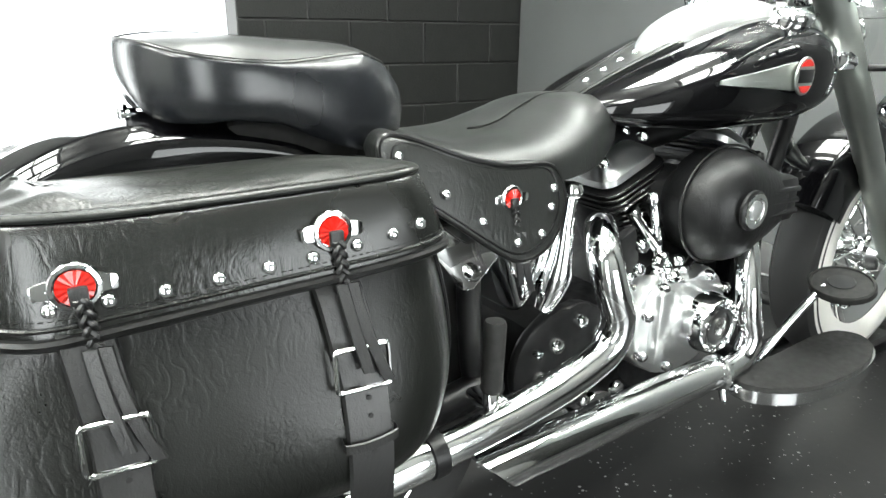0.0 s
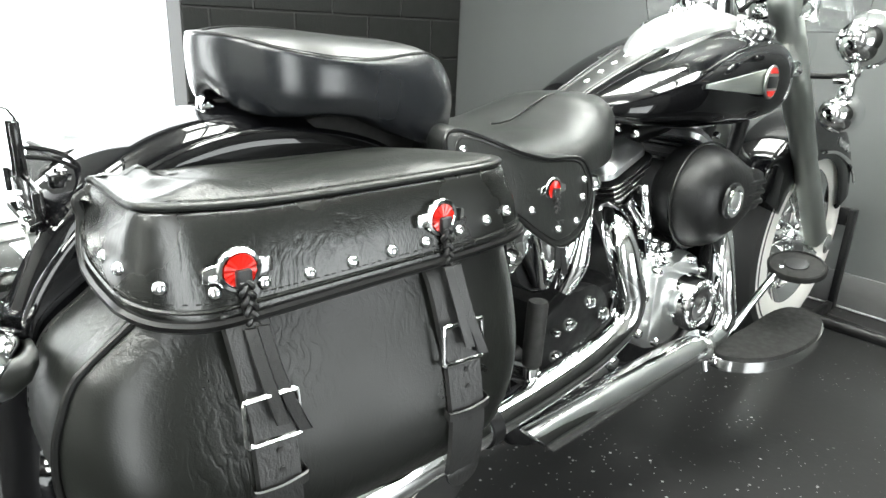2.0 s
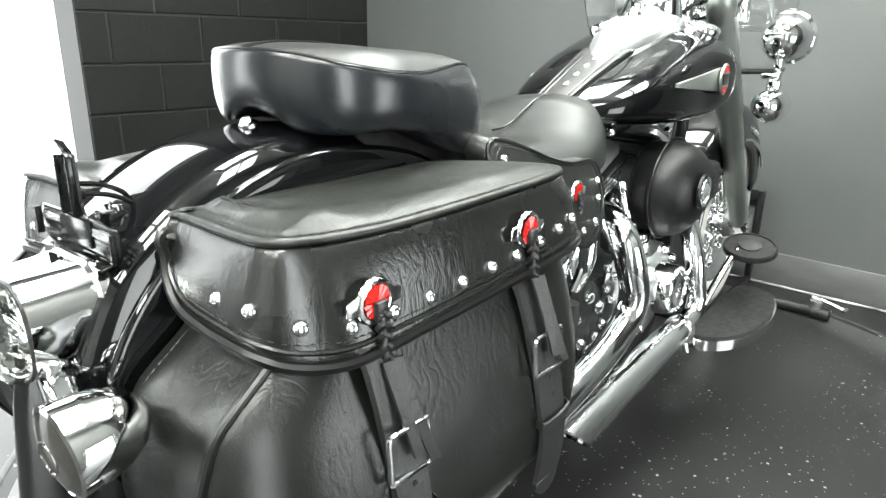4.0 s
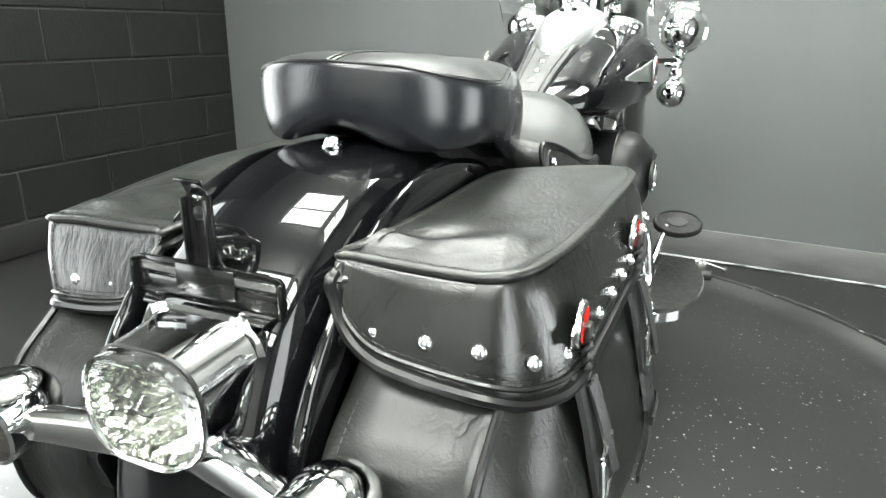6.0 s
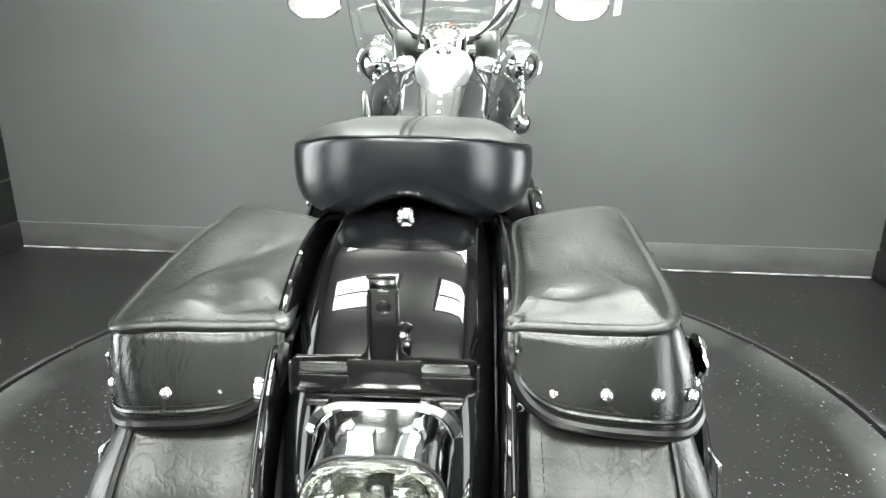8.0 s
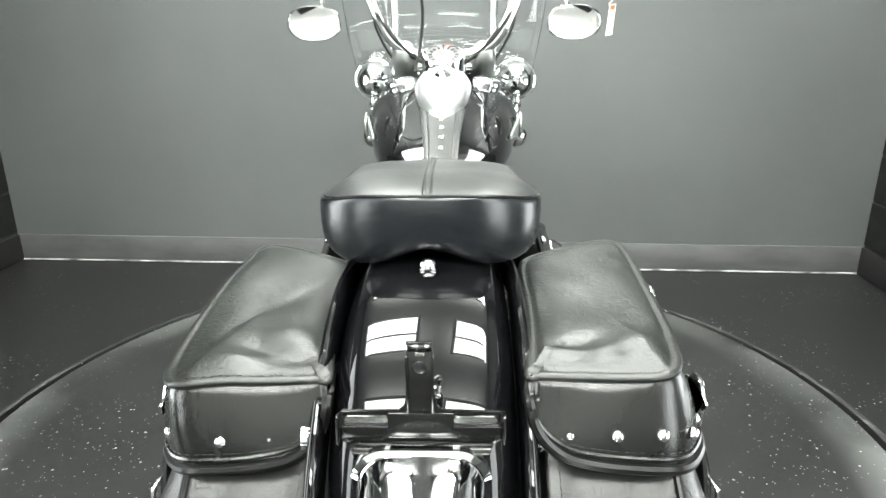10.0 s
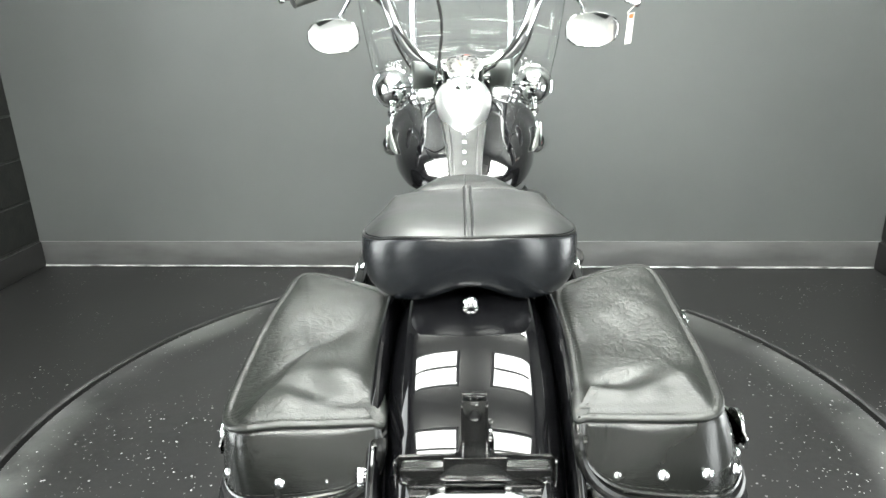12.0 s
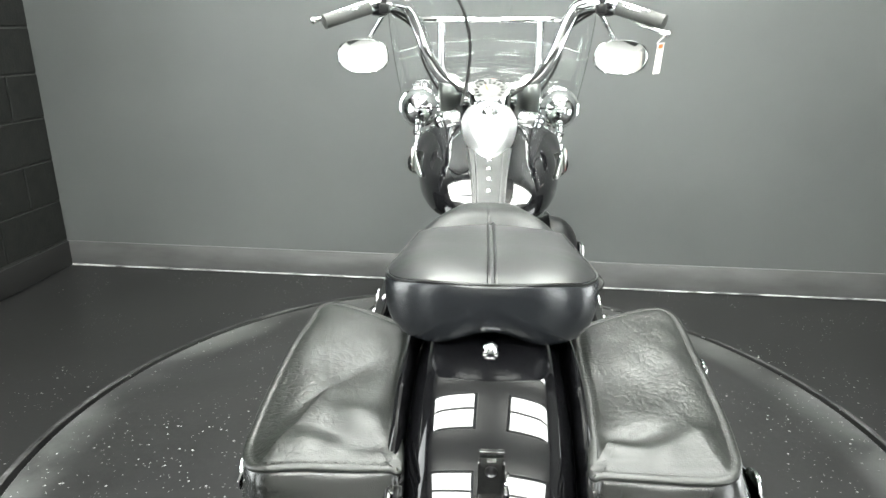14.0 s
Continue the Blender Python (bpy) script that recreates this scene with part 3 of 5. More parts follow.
def concho(p, size, parent, sx, tassel=True, lean=0.3):
    """A winged silver concho with a red enamel middle and a braided leather tie; it faces +x."""
    x, y, z = p
    s = size
    prof = [(0.0, 0), (1.0 * s, 0), (1.0 * s, 0.12 * s), (0.94 * s, 0.2 * s), (0.8 * s, 0.22 * s), (0.74 * s, 0.16 * s), (0.0, 0.14 * s)]
    ring = lathe(prof, p, (1, 0, 0), 24)
    wing = slab([(x, y + a * s, z + b * s) for a, b in ((-1.55, -0.26), (-1.45, -0.36), (-1.2, -0.3), (-0.9, -0.42), (0.9, -0.42), (1.2, -0.3), (1.45, -0.36), (1.55, -0.26), (1.55, 0.2), (1.45, 0.3), (1.2, 0.3), (0.9, 0.42), (-0.9, 0.42), (-1.2, 0.3), (-1.45, 0.3), (-1.55, 0.2))], (0.11 * s, 0, 0), 0.0006)
    part("concho", join(ring, wing), M_CHROME, parent, "silver concho with wings", flip=sx < 0)
    pet = []
    n = 28
    for k in range(n):
        a = math.tau * k / n
        h = 0.25 if k % 2 else 0.2
        pet.append((x + h * s, y + 0.72 * s * math.cos(a), z + 0.72 * s * math.sin(a)))
    bm = bmesh.new()
    vs = [bm.verts.new(q) for q in pet]
    c = bm.verts.new((x + 0.26 * s, y, z))
    for k in range(n):
        bm.faces.new((vs[k], vs[(k + 1) % n], c))
    part("concho_inlay", bm, M_RED, parent, "red sunburst enamel inlay", sharp=3, flip=sx < 0)
    if not tassel:
        return
    # knot and braid
    part("tie_knot", box((x + 0.2 * s, y - 0.28 * s, z - 0.7 * s), (x + 0.5 * s, y + 0.42 * s, z + 0.08 * s), 0.1 * s), M_STRAP, parent, flip=sx < 0)
    for q in range(3):
        pts = []
        for k in range(17):
            f = k / 16
            a = f * 9.5 + q * math.tau / 3
            pts.append((x + 0.36 * s + 0.13 * s * math.sin(2 * a), y + 0.12 * s + 0.24 * s * math.sin(a) + 0.25 * s * f, z - 0.4 * s - 2.2 * s * f))
        part("braid", tube(pts, 0.14 * s, 6, 2), M_STRAP, parent, flip=sx < 0)
    for dy, ln, tw in ((-0.1, 4.3, 0.35), (0.45, 5.0, 0.9)):
        c = [(x + 0.62 * s + lean * s * f + 0.12 * s * math.sin(3 * f), y + dy * s + (0.35 + tw * f) * s * f + 0.2 * s, z - 2.5 * s - ln * s * f) for f in [k / 10 for k in range(11)]]
        part("tie_end", ribbon(c, 0.62 * s, 0.002, (0.25, 1, 0), (1, -0.25, 0)), M_STRAP, parent, flip=sx < 0)


for sx in (1, -1):
    out = spline([(0.252, 0.752), (0.286, 0.744), (0.344, 0.721), (0.406, 0.706), (0.462, 0.703), (0.490, 0.692), (0.499, 0.66), (0.486, 0.627), (0.455, 0.60), (0.41, 0.588), (0.375, 0.602), (0.331, 0.634), (0.29, 0.665), (0.258, 0.69), (0.240, 0.715), (0.238, 0.74)], 4, closed=True)
    rings = []
    for f in (1.0, 0.985, 0.8, 0.5, 0.2):
        rings.append([(skirt_x(0.37 + (y - 0.37) * f, 0.675 + (z - 0.675) * f) + (0 if f == 1 else 0.003 + 0.003 * (1 - f)), 0.37 + (y - 0.37) * f, 0.675 + (z - 0.675) * f) for y, z in out])
    rings.insert(0, [(x - 0.006 - 0.03 * smoothstep(0.69, 0.70, z), y, z + 0.004 * smoothstep(0.69, 0.70, z)) for x, y, z in rings[0]])
    sk = part("seat_skirt", loft(rings), M_SKIRT, bike, "black leather studded seat skirt", flip=sx < 0, sharp=60)
    edge = [(skirt_x(y, z) + 0.002, y, z) for y, z in out]
    part("piping", tube([(x * sx, y, z) for x, y, z in edge[::2]], 0.003, 6, 2, closed=True), M_PIPING, sk)
    hem = [(skirt_x(0.37 + (y - 0.37) * 0.9, 0.675 + (z - 0.675) * 0.9) + 0.0037, 0.37 + (y - 0.37) * 0.9, 0.675 + (z - 0.675) * 0.88) for y, z in out]
    part("piping", tube([(x * sx, y, z) for x, y, z in hem[::2]], 0.0013, 5, 2, closed=True), M_PIPING, sk)
    for y, z in ((0.258, 0.728), (0.307, 0.682), (0.352, 0.645), (0.401, 0.613), (0.442, 0.618), (0.466, 0.648), (0.476, 0.671)):
        stud((sx * (skirt_x(y, z) + 0.005), y, z), (sx, 0, 0.1), sk)
    concho((skirt_x(0.402, 0.667) + 0.005, 0.402, 0.667), 0.017, sk, sx, lean=0.0)


# ---- saddlebags ----
# lid: (x, y, z) along its lower edge, and along the edge of its top, from the inner rear corner round by the outside
LID_LOW = [(0.095, -0.156, 0.712), (0.098, -0.160, 0.692), (0.109, -0.165, 0.672), (0.130, -0.169, 0.657), (0.160, -0.170, 0.650), (0.192, -0.169, 0.646), (0.222, -0.166, 0.643), (0.242, -0.153, 0.637), (0.258, -0.133, 0.634), (0.269, -0.108, 0.634), (0.274, -0.06, 0.637), (0.278, 0.02, 0.6415), (0.282, 0.10, 0.646), (0.284, 0.17, 0.650), (0.281, 0.22, 0.6535), (0.266, 0.25, 0.657), (0.225, 0.254, 0.662), (0.16, 0.23, 0.672), (0.122, 0.185, 0.69), (0.112, 0.13, 0.708), (0.109, 0.0, 0.710), (0.102, -0.09, 0.711)]
LID_TOP = [(0.094, -0.146, 0.7255), (0.104, -0.147, 0.7255), (0.122, -0.147, 0.725), (0.142, -0.147, 0.7245), (0.165, -0.148, 0.7245), (0.192, -0.149, 0.725), (0.212, -0.148, 0.726), (0.226, -0.141, 0.727), (0.236, -0.122, 0.7265), (0.242, -0.095, 0.7255), (0.249, -0.05, 0.725), (0.255, 0.02, 0.7265), (0.260, 0.10, 0.729), (0.264, 0.165, 0.7315), (0.263, 0.205, 0.733), (0.25, 0.226, 0.734), (0.22, 0.222, 0.734), (0.165, 0.19, 0.733), (0.122, 0.155, 0.731), (0.111, 0.11, 0.729), (0.108, 0.0, 0.7275), (0.101, -0.09, 0.726)]
# the left lid has sagged outwards at its rear outer corner
LID_TOP_LEFT = LID_TOP[:6] + [(0.231, -0.151, 0.7225), (0.248, -0.137, 0.7175), (0.259, -0.112, 0.714), (0.263, -0.08, 0.7155), (0.2655, -0.04, 0.719), (0.267, 0.02, 0.7245), (0.268, 0.10, 0.7295)] + LID_TOP[13:]
# side outline of the body (y, z)
BAG_SIDE = [(-0.125, 0.69), (-0.14, 0.663), (-0.160, 0.637), (-0.204, 0.603), (-0.219, 0.575), (-0.228, 0.542), (-0.228, 0.50), (-0.215, 0.455), (-0.18, 0.418), (-0.11, 0.40), (0.0, 0.393), (0.12, 0.392), (0.2, 0.402), (0.243, 0.435), (0.266, 0.485), (0.272, 0.53), (0.266, 0.58), (0.252, 0.635), (0.235, 0.675), (0.16, 0.692), (0.0, 0.697)]


def stitches(path, length=0.0042, gap=0.0026, r=0.00045):
    """Short raised threads along a closed path, as one mesh."""
    bm = bmesh.new()
    p = [Vector(q) for q in path] + [Vector(path[0])]
    pos = 0.0
    for a, b in zip(p, p[1:]):
        d = b - a
        L = d.length
        if L < 1e-6:
            continue
        d.normalize()
        while pos + length < L:
            c = a + d * (pos + length / 2)
            up = d.orthogonal().normalized()
            sd = d.cross(up)
            ends = [[bm.verts.new(c + d * s * length / 2 + (up * math.cos(q) + sd * math.sin(q)) * r) for q in (0, 2.1, 4.2)] for s in (-1, 1)]
            for k in range(3):
                bm.faces.new((ends[0][k], ends[0][(k + 1) % 3], ends[1][(k + 1) % 3], ends[1][k]))
            pos += length + gap
        pos = max(0.0, pos - L)
    return bm


def stitching(path, parent):
    ob = part("stitching", stitches(path), M_THREAD, parent)
    ob["kind"] = "stuff"
    return ob


def lump(x, y, cx, cy, wx, wy, turn=0.0):
    c, s = math.cos(turn), math.sin(turn)
    u, v = (x - cx) * c + (y - cy) * s, (y - cy) * c - (x - cx) * s
    return math.exp(-(u / wx) ** 2 - (v / wy) ** 2)


def lid_puff(x, y, sx):
    """Height of the padded top over its edge, with the folds at the rear and by the fender."""
    if sx > 0:
        z = 0.0075 * lump(x, y, 0.118, -0.112, 0.030, 0.010, -0.12) - 0.006 * lump(x, y, 0.118, -0.131, 0.03, 0.007, -0.1)
        z += 0.005 * lump(x, y, 0.168, -0.115, 0.022, 0.012, 0.5) - 0.005 * lump(x, y, 0.150, -0.092, 0.04, 0.012, 0.35)
        z += 0.004 * lump(x, y, 0.21, -0.09, 0.03, 0.02) - 0.004 * lump(x, y, 0.16, 0.02, 0.05, 0.06)
    else:
        z = 0.004 * lump(x, y, 0.19, -0.118, 0.035, 0.011, 0.25) - 0.003 * lump(x, y, 0.175, -0.093, 0.05, 0.010, 0.3)
        z += 0.0028 * lump(x, y, 0.15, -0.065, 0.06, 0.016, 0.25) - 0.004 * lump(x, y, 0.13, -0.12, 0.03, 0.014)
        z -= 0.004 * lump(x, y, 0.17, 0.04, 0.05, 0.06)
    z += 0.0032 * noise.noise((x * 13, y * 10, 3.0 * sx)) + 0.0012 * noise.noise((x * 34, y * 26, 9.0 * sx))
    return z


def flare(z):
    """The outer face swells below the lid."""
    return float(np.interp(z, (0.39, 0.42, 0.45, 0.486, 0.52, 0.55, 0.575, 0.61, 0.645, 0.70), (0.026, 0.036, 0.040, 0.038, 0.031, 0.024, 0.018, 0.008, 0.0, -0.012)))


def bag_face(y, z):
    """How far out the middle of the outer face lies."""
    return 0.261 + 0.012 * smoothstep(-0.12, 0.12, y) + flare(z)


def saddlebag(sx):
    out = spline(BAG_SIDE, 4, closed=True)
    cy, cz = 0.03, 0.545
    rings = []
    # gusset from the inner side to the welt, then the domed outer face
    for x, f in ((0.120, 0.90), (0.113, 0.97), (0.112, 0.99), (0.116, 1.0), (0.15, 1.0), (0.19, 0.995), (0.212, 0.992), (0.219, 1.003), (0.226, 1.006)):
        rings.append([(x + 0.010 * smoothstep(0.1, 0.25, y) * smoothstep(0.15, 0.23, x), cy + (y - cy) * f, cz + (z - cz) * f) for y, z in out])
    for f, w in ((0.995, 0.10), (0.975, 0.24), (0.94, 0.46), (0.89, 0.67), (0.82, 0.84), (0.73, 0.94), (0.6, 0.985), (0.45, 1.0), (0.3, 1.0), (0.15, 1.0), (0.05, 1.0)):
        ring = []
        for y, z in out:
            Y, Z = cy + (y - cy) * f, cz + (z - cz) * f
            x0 = 0.228 + 0.010 * smoothstep(0.1, 0.25, y)
            swell = 0.004 * noise.noise((Y * 9, Z * 9, sx * 2.0)) * w
            ring.append((x0 + (bag_face(Y, Z) - x0) * w + swell, Y, Z))
        rings.append(ring)
    bag = part("saddlebag", loft(rings), M_HIDE, bike, "black creased leather saddlebag with studded lid and buckled straps", flip=sx < 0, sharp=60)
    seam = [(sx * (0.2295 + 0.010 * smoothstep(0.1, 0.25, y)), cy + (y - cy) * 1.008, cz + (z - cz) * 1.008) for y, z in out]
    part("piping", tube(seam[::2], 0.0036, 8, 2, closed=True), M_PIPING, bag)
    stitching([(sx * 0.124, cy + (y - cy) * 1.002, cz + (z - cz) * 1.002) for y, z in out], bag)
    # lid
    low, top = spline(LID_LOW, 5, closed=True), spline(LID_TOP if sx > 0 else LID_TOP_LEFT, 5, closed=True)
    low, top = [Vector(p) for p in low], [Vector(p) for p in top]
    nl, nt = outward(low), outward(top)

    def side(k, d):
        ring = []
        for a, b, u, v in zip(low, top, nl, nt):
            p = a.lerp(b, k)
            tall = (b.z - a.z) / 0.08
            q = u.lerp(v, k).normalized()
            w = 0.0035 * math.sin(math.pi * k) * tall + d + 0.0016 * noise.noise((p.x * 20, p.y * 20, p.z * 20 + sx)) * (0.1 < k < 0.9)
            ring.append(p + q * w)
        return ring

    rings = [side(0.0, -0.008), side(0.0, -0.001), side(0.03, 0.0005), side(0.1, 0.0), side(0.2, 0.0), side(0.35, 0), side(0.5, 0), side(0.65, 0), side(0.8, 0), side(0.92, 0), side(0.985, -0.003)]
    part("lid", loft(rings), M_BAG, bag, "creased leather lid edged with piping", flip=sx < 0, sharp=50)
    # top panel: a rolled edge that overhangs a little, then the padded middle
    mid = sum(top, Vector()) / len(top)
    rings = []
    for d, h in ((-0.004, -0.003), (0.0012, -0.003), (0.0028, -0.0012), (0.0028, 0.0012), (0.0005, 0.0032), (-0.004, 0.0035), (-0.0065, 0.0028), (-0.010, 0.0044)):
        rings.append([p + q * d + Vector((0, 0, h)) for p, q in zip(top, nt)])
    edge = rings[-1]
    for f in (0.95, 0.9, 0.85, 0.79, 0.72, 0.65, 0.57, 0.49, 0.41, 0.33, 0.25, 0.17, 0.09):
        ring = []
        for p in edge:
            q = mid.lerp(p, f)
            ring.append(Vector((q.x, q.y, q.z + 0.0065 * (1 - f ** 4) + lid_puff(q.x, q.y, sx) * min(1, (1 - f) / 0.15))))
        rings.append(ring)
    part("lid_top", loft(rings), M_LIDTOP, bag, "softly creased leather top panel, coloured lighter for its sheen", flip=sx < 0, sharp=55)
    stitching([(sx * (p + q * -0.0065).x, (p + q * -0.0065).y, p.z + 0.0031) for p, q in zip(top, nt)], bag)
    part("piping", tube([(sx * (p.x + q.x * 0.0005), p.y + q.y * 0.0005, p.z) for p, q in zip(low, nl)][::2], 0.0052, 8, 2, closed=True), M_PIPING, bag)
    hem = side(0.13, 0.0004)
    part("piping", tube([(sx * p.x, p.y, p.z) for p in hem][::2], 0.0022, 6, 2, closed=True), M_BAG, bag)
    stitching([(sx * p.x, p.y, p.z) for p in side(0.2, 0.0008)], bag)

    def on_lid(x, y, z):
        """The nearest place on the lid's side, and the way it faces."""
        best = min(((Vector(p) - Vector((x, y, z))).length, i, k) for k in (0.2, 0.3, 0.4, 0.5, 0.6) for i, p in enumerate(side(k, 0)))
        i, k = best[1], best[2]
        up = (top[i] - low[i]).normalized()
        q = nl[i].lerp(nt[i], k)
        return (q - up * q.dot(up)).normalized()

    rear = ((0.131, -0.160, 0.675), (0.173, -0.1635, 0.676), (0.213, -0.1635, 0.677), (0.247, -0.145, 0.667)) if sx > 0 else ((0.149, -0.160, 0.674), (0.194, -0.1625, 0.671), (0.233, -0.152, 0.668), (0.251, -0.14, 0.666))
    for x, y, z in rear + ((0.2615, -0.108, 0.659), (0.268, -0.068, 0.661), (0.2705, -0.026, 0.661), (0.2745, 0.016, 0.664), (0.277, 0.059, 0.667), (0.279, 0.099, 0.669), (0.280, 0.142, 0.674), (0.281, 0.180, 0.679), (0.279, 0.212, 0.684)):
        n = on_lid(x, y, z)
        stud((x * sx, y, z), (n.x * sx, n.y, n.z), bag)
    # straps with conchos, ties and buckles
    for y, z, lean, wide, buckle_z, drop in ((-0.089, 0.677, 0.010, 0.042, 0.551, 0.405), (0.119, 0.691, 0.014, 0.048, 0.562, 0.412)):
        xo = 0.2665 + 0.011 * smoothstep(-0.1, 0.1, y)
        concho((xo, y, z), 0.0195, bag, sx, lean=1.2)
        c = [(bag_face(y, zz) + off, y + lean * (0.645 - zz) / 0.1 * (zz > 0.545) + lean * (zz <= 0.545), zz) for zz, off in ((0.655, -0.004), (0.632, 0.006), (0.60, 0.007), (0.572, 0.0045), (0.545, 0.0035), (0.51, 0.0035), (0.475, 0.004), (0.44, 0.004), (drop, 0.006))]
        c = spline(c, 5)
        strap = part("strap", ribbon(c, wide, 0.0042, (0.05, 1, 0), (1, 0, 0.1)), M_STRAP, bag, "smooth black leather strap", flip=sx < 0)
        tip = c[-1]
        part("strap_tip", slab([(tip[0], tip[1] + wide / 2 * math.cos(a), tip[2] - 0.022 * math.sin(a)) for a in [math.pi * k / 10 for k in range(11)]], (0.004, 0, 0), 0.0006), M_STRAP, strap, flip=sx < 0)
        yb = y + lean * 0.9
        # keeper loop
        kz = 0.488
        hoop = [(bag_face(y, kz) + a, yb + b * (wide / 2 + 0.004), kz + e) for a, b, e in ((0.002, -1, 0.004), (0.007, -1.02, 0.002), (0.0105, -0.9, 0.0), (0.0105, 0, -0.003), (0.0105, 0.9, 0.0), (0.007, 1.02, 0.002), (0.002, 1, 0.004))]
        part("strap_loop", ribbon(spline(hoop, 3), 0.011, 0.002, (0, 0, 1), (1, 0, 0)), M_STRAP, strap, flip=sx < 0)
        w, h = wide / 2 + 0.0045, 0.021
        bx = bag_face(y, buckle_z) + 0.011
        fr = [(bx + 0.004, yb - w, buckle_z - h + 0.002), (bx + 0.002, yb + w, buckle_z - h - 0.003), (bx - 0.001, yb + w * 0.97, buckle_z + h - 0.002), (bx, yb - w * 0.97, buckle_z + h + 0.001)]
        dense = []
        for a, b in zip(fr, fr[1:] + fr[:1]):
            dense += [tuple(np.array(a) + (np.array(b) - np.array(a)) * q) for q in (0.08, 0.5, 0.92)]
        buckle = part("buckle", tube(dense, 0.0025, 8, 3, closed=True), M_CHROME, bag, "bright chrome roller buckle", flip=sx < 0)
        part("tongue", tube([(bx, yb + w * 0.15, buckle_z + h), (bx + 0.002, yb + w * 0.17, buckle_z + 0.4 * h), (bx + 0.001, yb + w * 0.19, buckle_z - 0.05 * h)], 0.002, 6), M_CHROME, buckle, flip=sx < 0)
        for k in range(4):
            hz = buckle_z - 0.032 - 0.018 * k
            if abs(hz - kz) > 0.01:
                part("strap_hole", lathe([(0.0028, 0), (0.0028, 0.0008), (0, 0.0008)], (bag_face(y, hz) + 0.0078, yb + 0.003, hz), (1, 0, 0.05), 10), M_DARKFACE, strap, flip=sx < 0)
    if sx < 0:
        bag.location = (0.008, 0.010, -0.010)
    return bag


for sx in (1, -1):
    saddlebag(sx)

# ---- tail ----
def rounded_rect(cx, cz, hw, hh, r, n=6):
    pts = []
    for (sx_, sz_), a0 in (((1, 1), 0), ((-1, 1), 90), ((-1, -1), 180), ((1, -1), 270)):
        for k in range(n + 1):
            a = radians(a0 + 90 * k / n)
            pts.append((cx + sx_ * (hw - r) + r * math.cos(a), cz + sz_ * (hh - r) + r * math.sin(a)))
    return pts


def rr_loft(st, n=6, caps=True):
    return loft([[(x, y, z) for x, z in rounded_rect(0, cz, hw, hh, r, n)] for y, cz, hw, hh, r in st], caps=caps)


lamp = part("tail_lamp", rr_loft([(-0.165, 0.63, 0.060, 0.052, 0.03), (-0.190, 0.631, 0.058, 0.051, 0.03), (-0.196, 0.632, 0.0545, 0.0485, 0.03), (-0.215, 0.632, 0.0525, 0.0465, 0.032), (-0.24, 0.632, 0.0505, 0.045, 0.034), (-0.2545, 0.632, 0.0495, 0.044, 0.034), (-0.2545, 0.632, 0.044, 0.038, 0.03), (-0.225, 0.632, 0.036, 0.03, 0.024)], 8), M_CHROME, bike, "chrome tail lamp with clear lens")
tail_lens = part("lens", rr_loft([(-0.2555, 0.632, 0.0485, 0.043, 0.034), (-0.260, 0.632, 0.0495, 0.044, 0.034), (-0.267, 0.632, 0.0475, 0.042, 0.033), (-0.2715, 0.632, 0.041, 0.036, 0.03), (-0.274, 0.632, 0.026, 0.022, 0.02)], 8), M_TAIL_LENS, lamp, "clear domed lens")
tail_lens.visible_shadow = False
part("reflector", rr_loft([(-0.2535, 0.632, 0.0432, 0.0372, 0.028), (-0.247, 0.632, 0.040, 0.0345, 0.026), (-0.240, 0.632, 0.0345, 0.029, 0.022), (-0.233, 0.632, 0.025, 0.021, 0.015), (-0.229, 0.632, 0.010, 0.009, 0.006)], 6, caps=False), M_SILVER, lamp, "faceted bright reflector")
part("bulb", lathe([(0.006, 0.0), (0.008, 0.006), (0.008, 0.012), (0.004, 0.016), (0, 0.017)], (0, -0.238, 0.632), (0, -1, 0), 14), M_GLASS, lamp)
part("lamp_ring", rr_loft([(-0.188, 0.631, 0.056, 0.050, 0.03), (-0.190, 0.631, 0.0605, 0.0535, 0.031), (-0.198, 0.631, 0.060, 0.053, 0.031), (-0.200, 0.631, 0.055, 0.049, 0.03)], 8, caps=False), M_CHROME, lamp)
part("lamp_ring", rr_loft([(-0.2525, 0.632, 0.0494, 0.0439, 0.034), (-0.253, 0.632, 0.0505, 0.045, 0.034), (-0.2555, 0.632, 0.0503, 0.0448, 0.034), (-0.256, 0.632, 0.0492, 0.0437, 0.034)], 8, caps=False), M_DARKFACE, lamp, "dark seal behind the lens")
for sx in (1, -1):
    part("lamp_tube", tube([(sx * 0.040, -0.250, 0.592), (sx * 0.046, -0.225, 0.592), (sx * 0.05, -0.195, 0.596)], 0.006, 10), M_CHROME, lamp)
    part("lamp_screw", lathe([(0.005, 0), (0.005, 0.004), (0.003, 0.006), (0, 0.006)], (sx * 0.053, -0.195, 0.604), (sx, -0.6, 0), 10), M_CHROME, lamp)
part("lower_shelf", box((-0.045, -0.245, 0.575), (0.045, -0.19, 0.590), 0.006), M_CHROME, lamp)
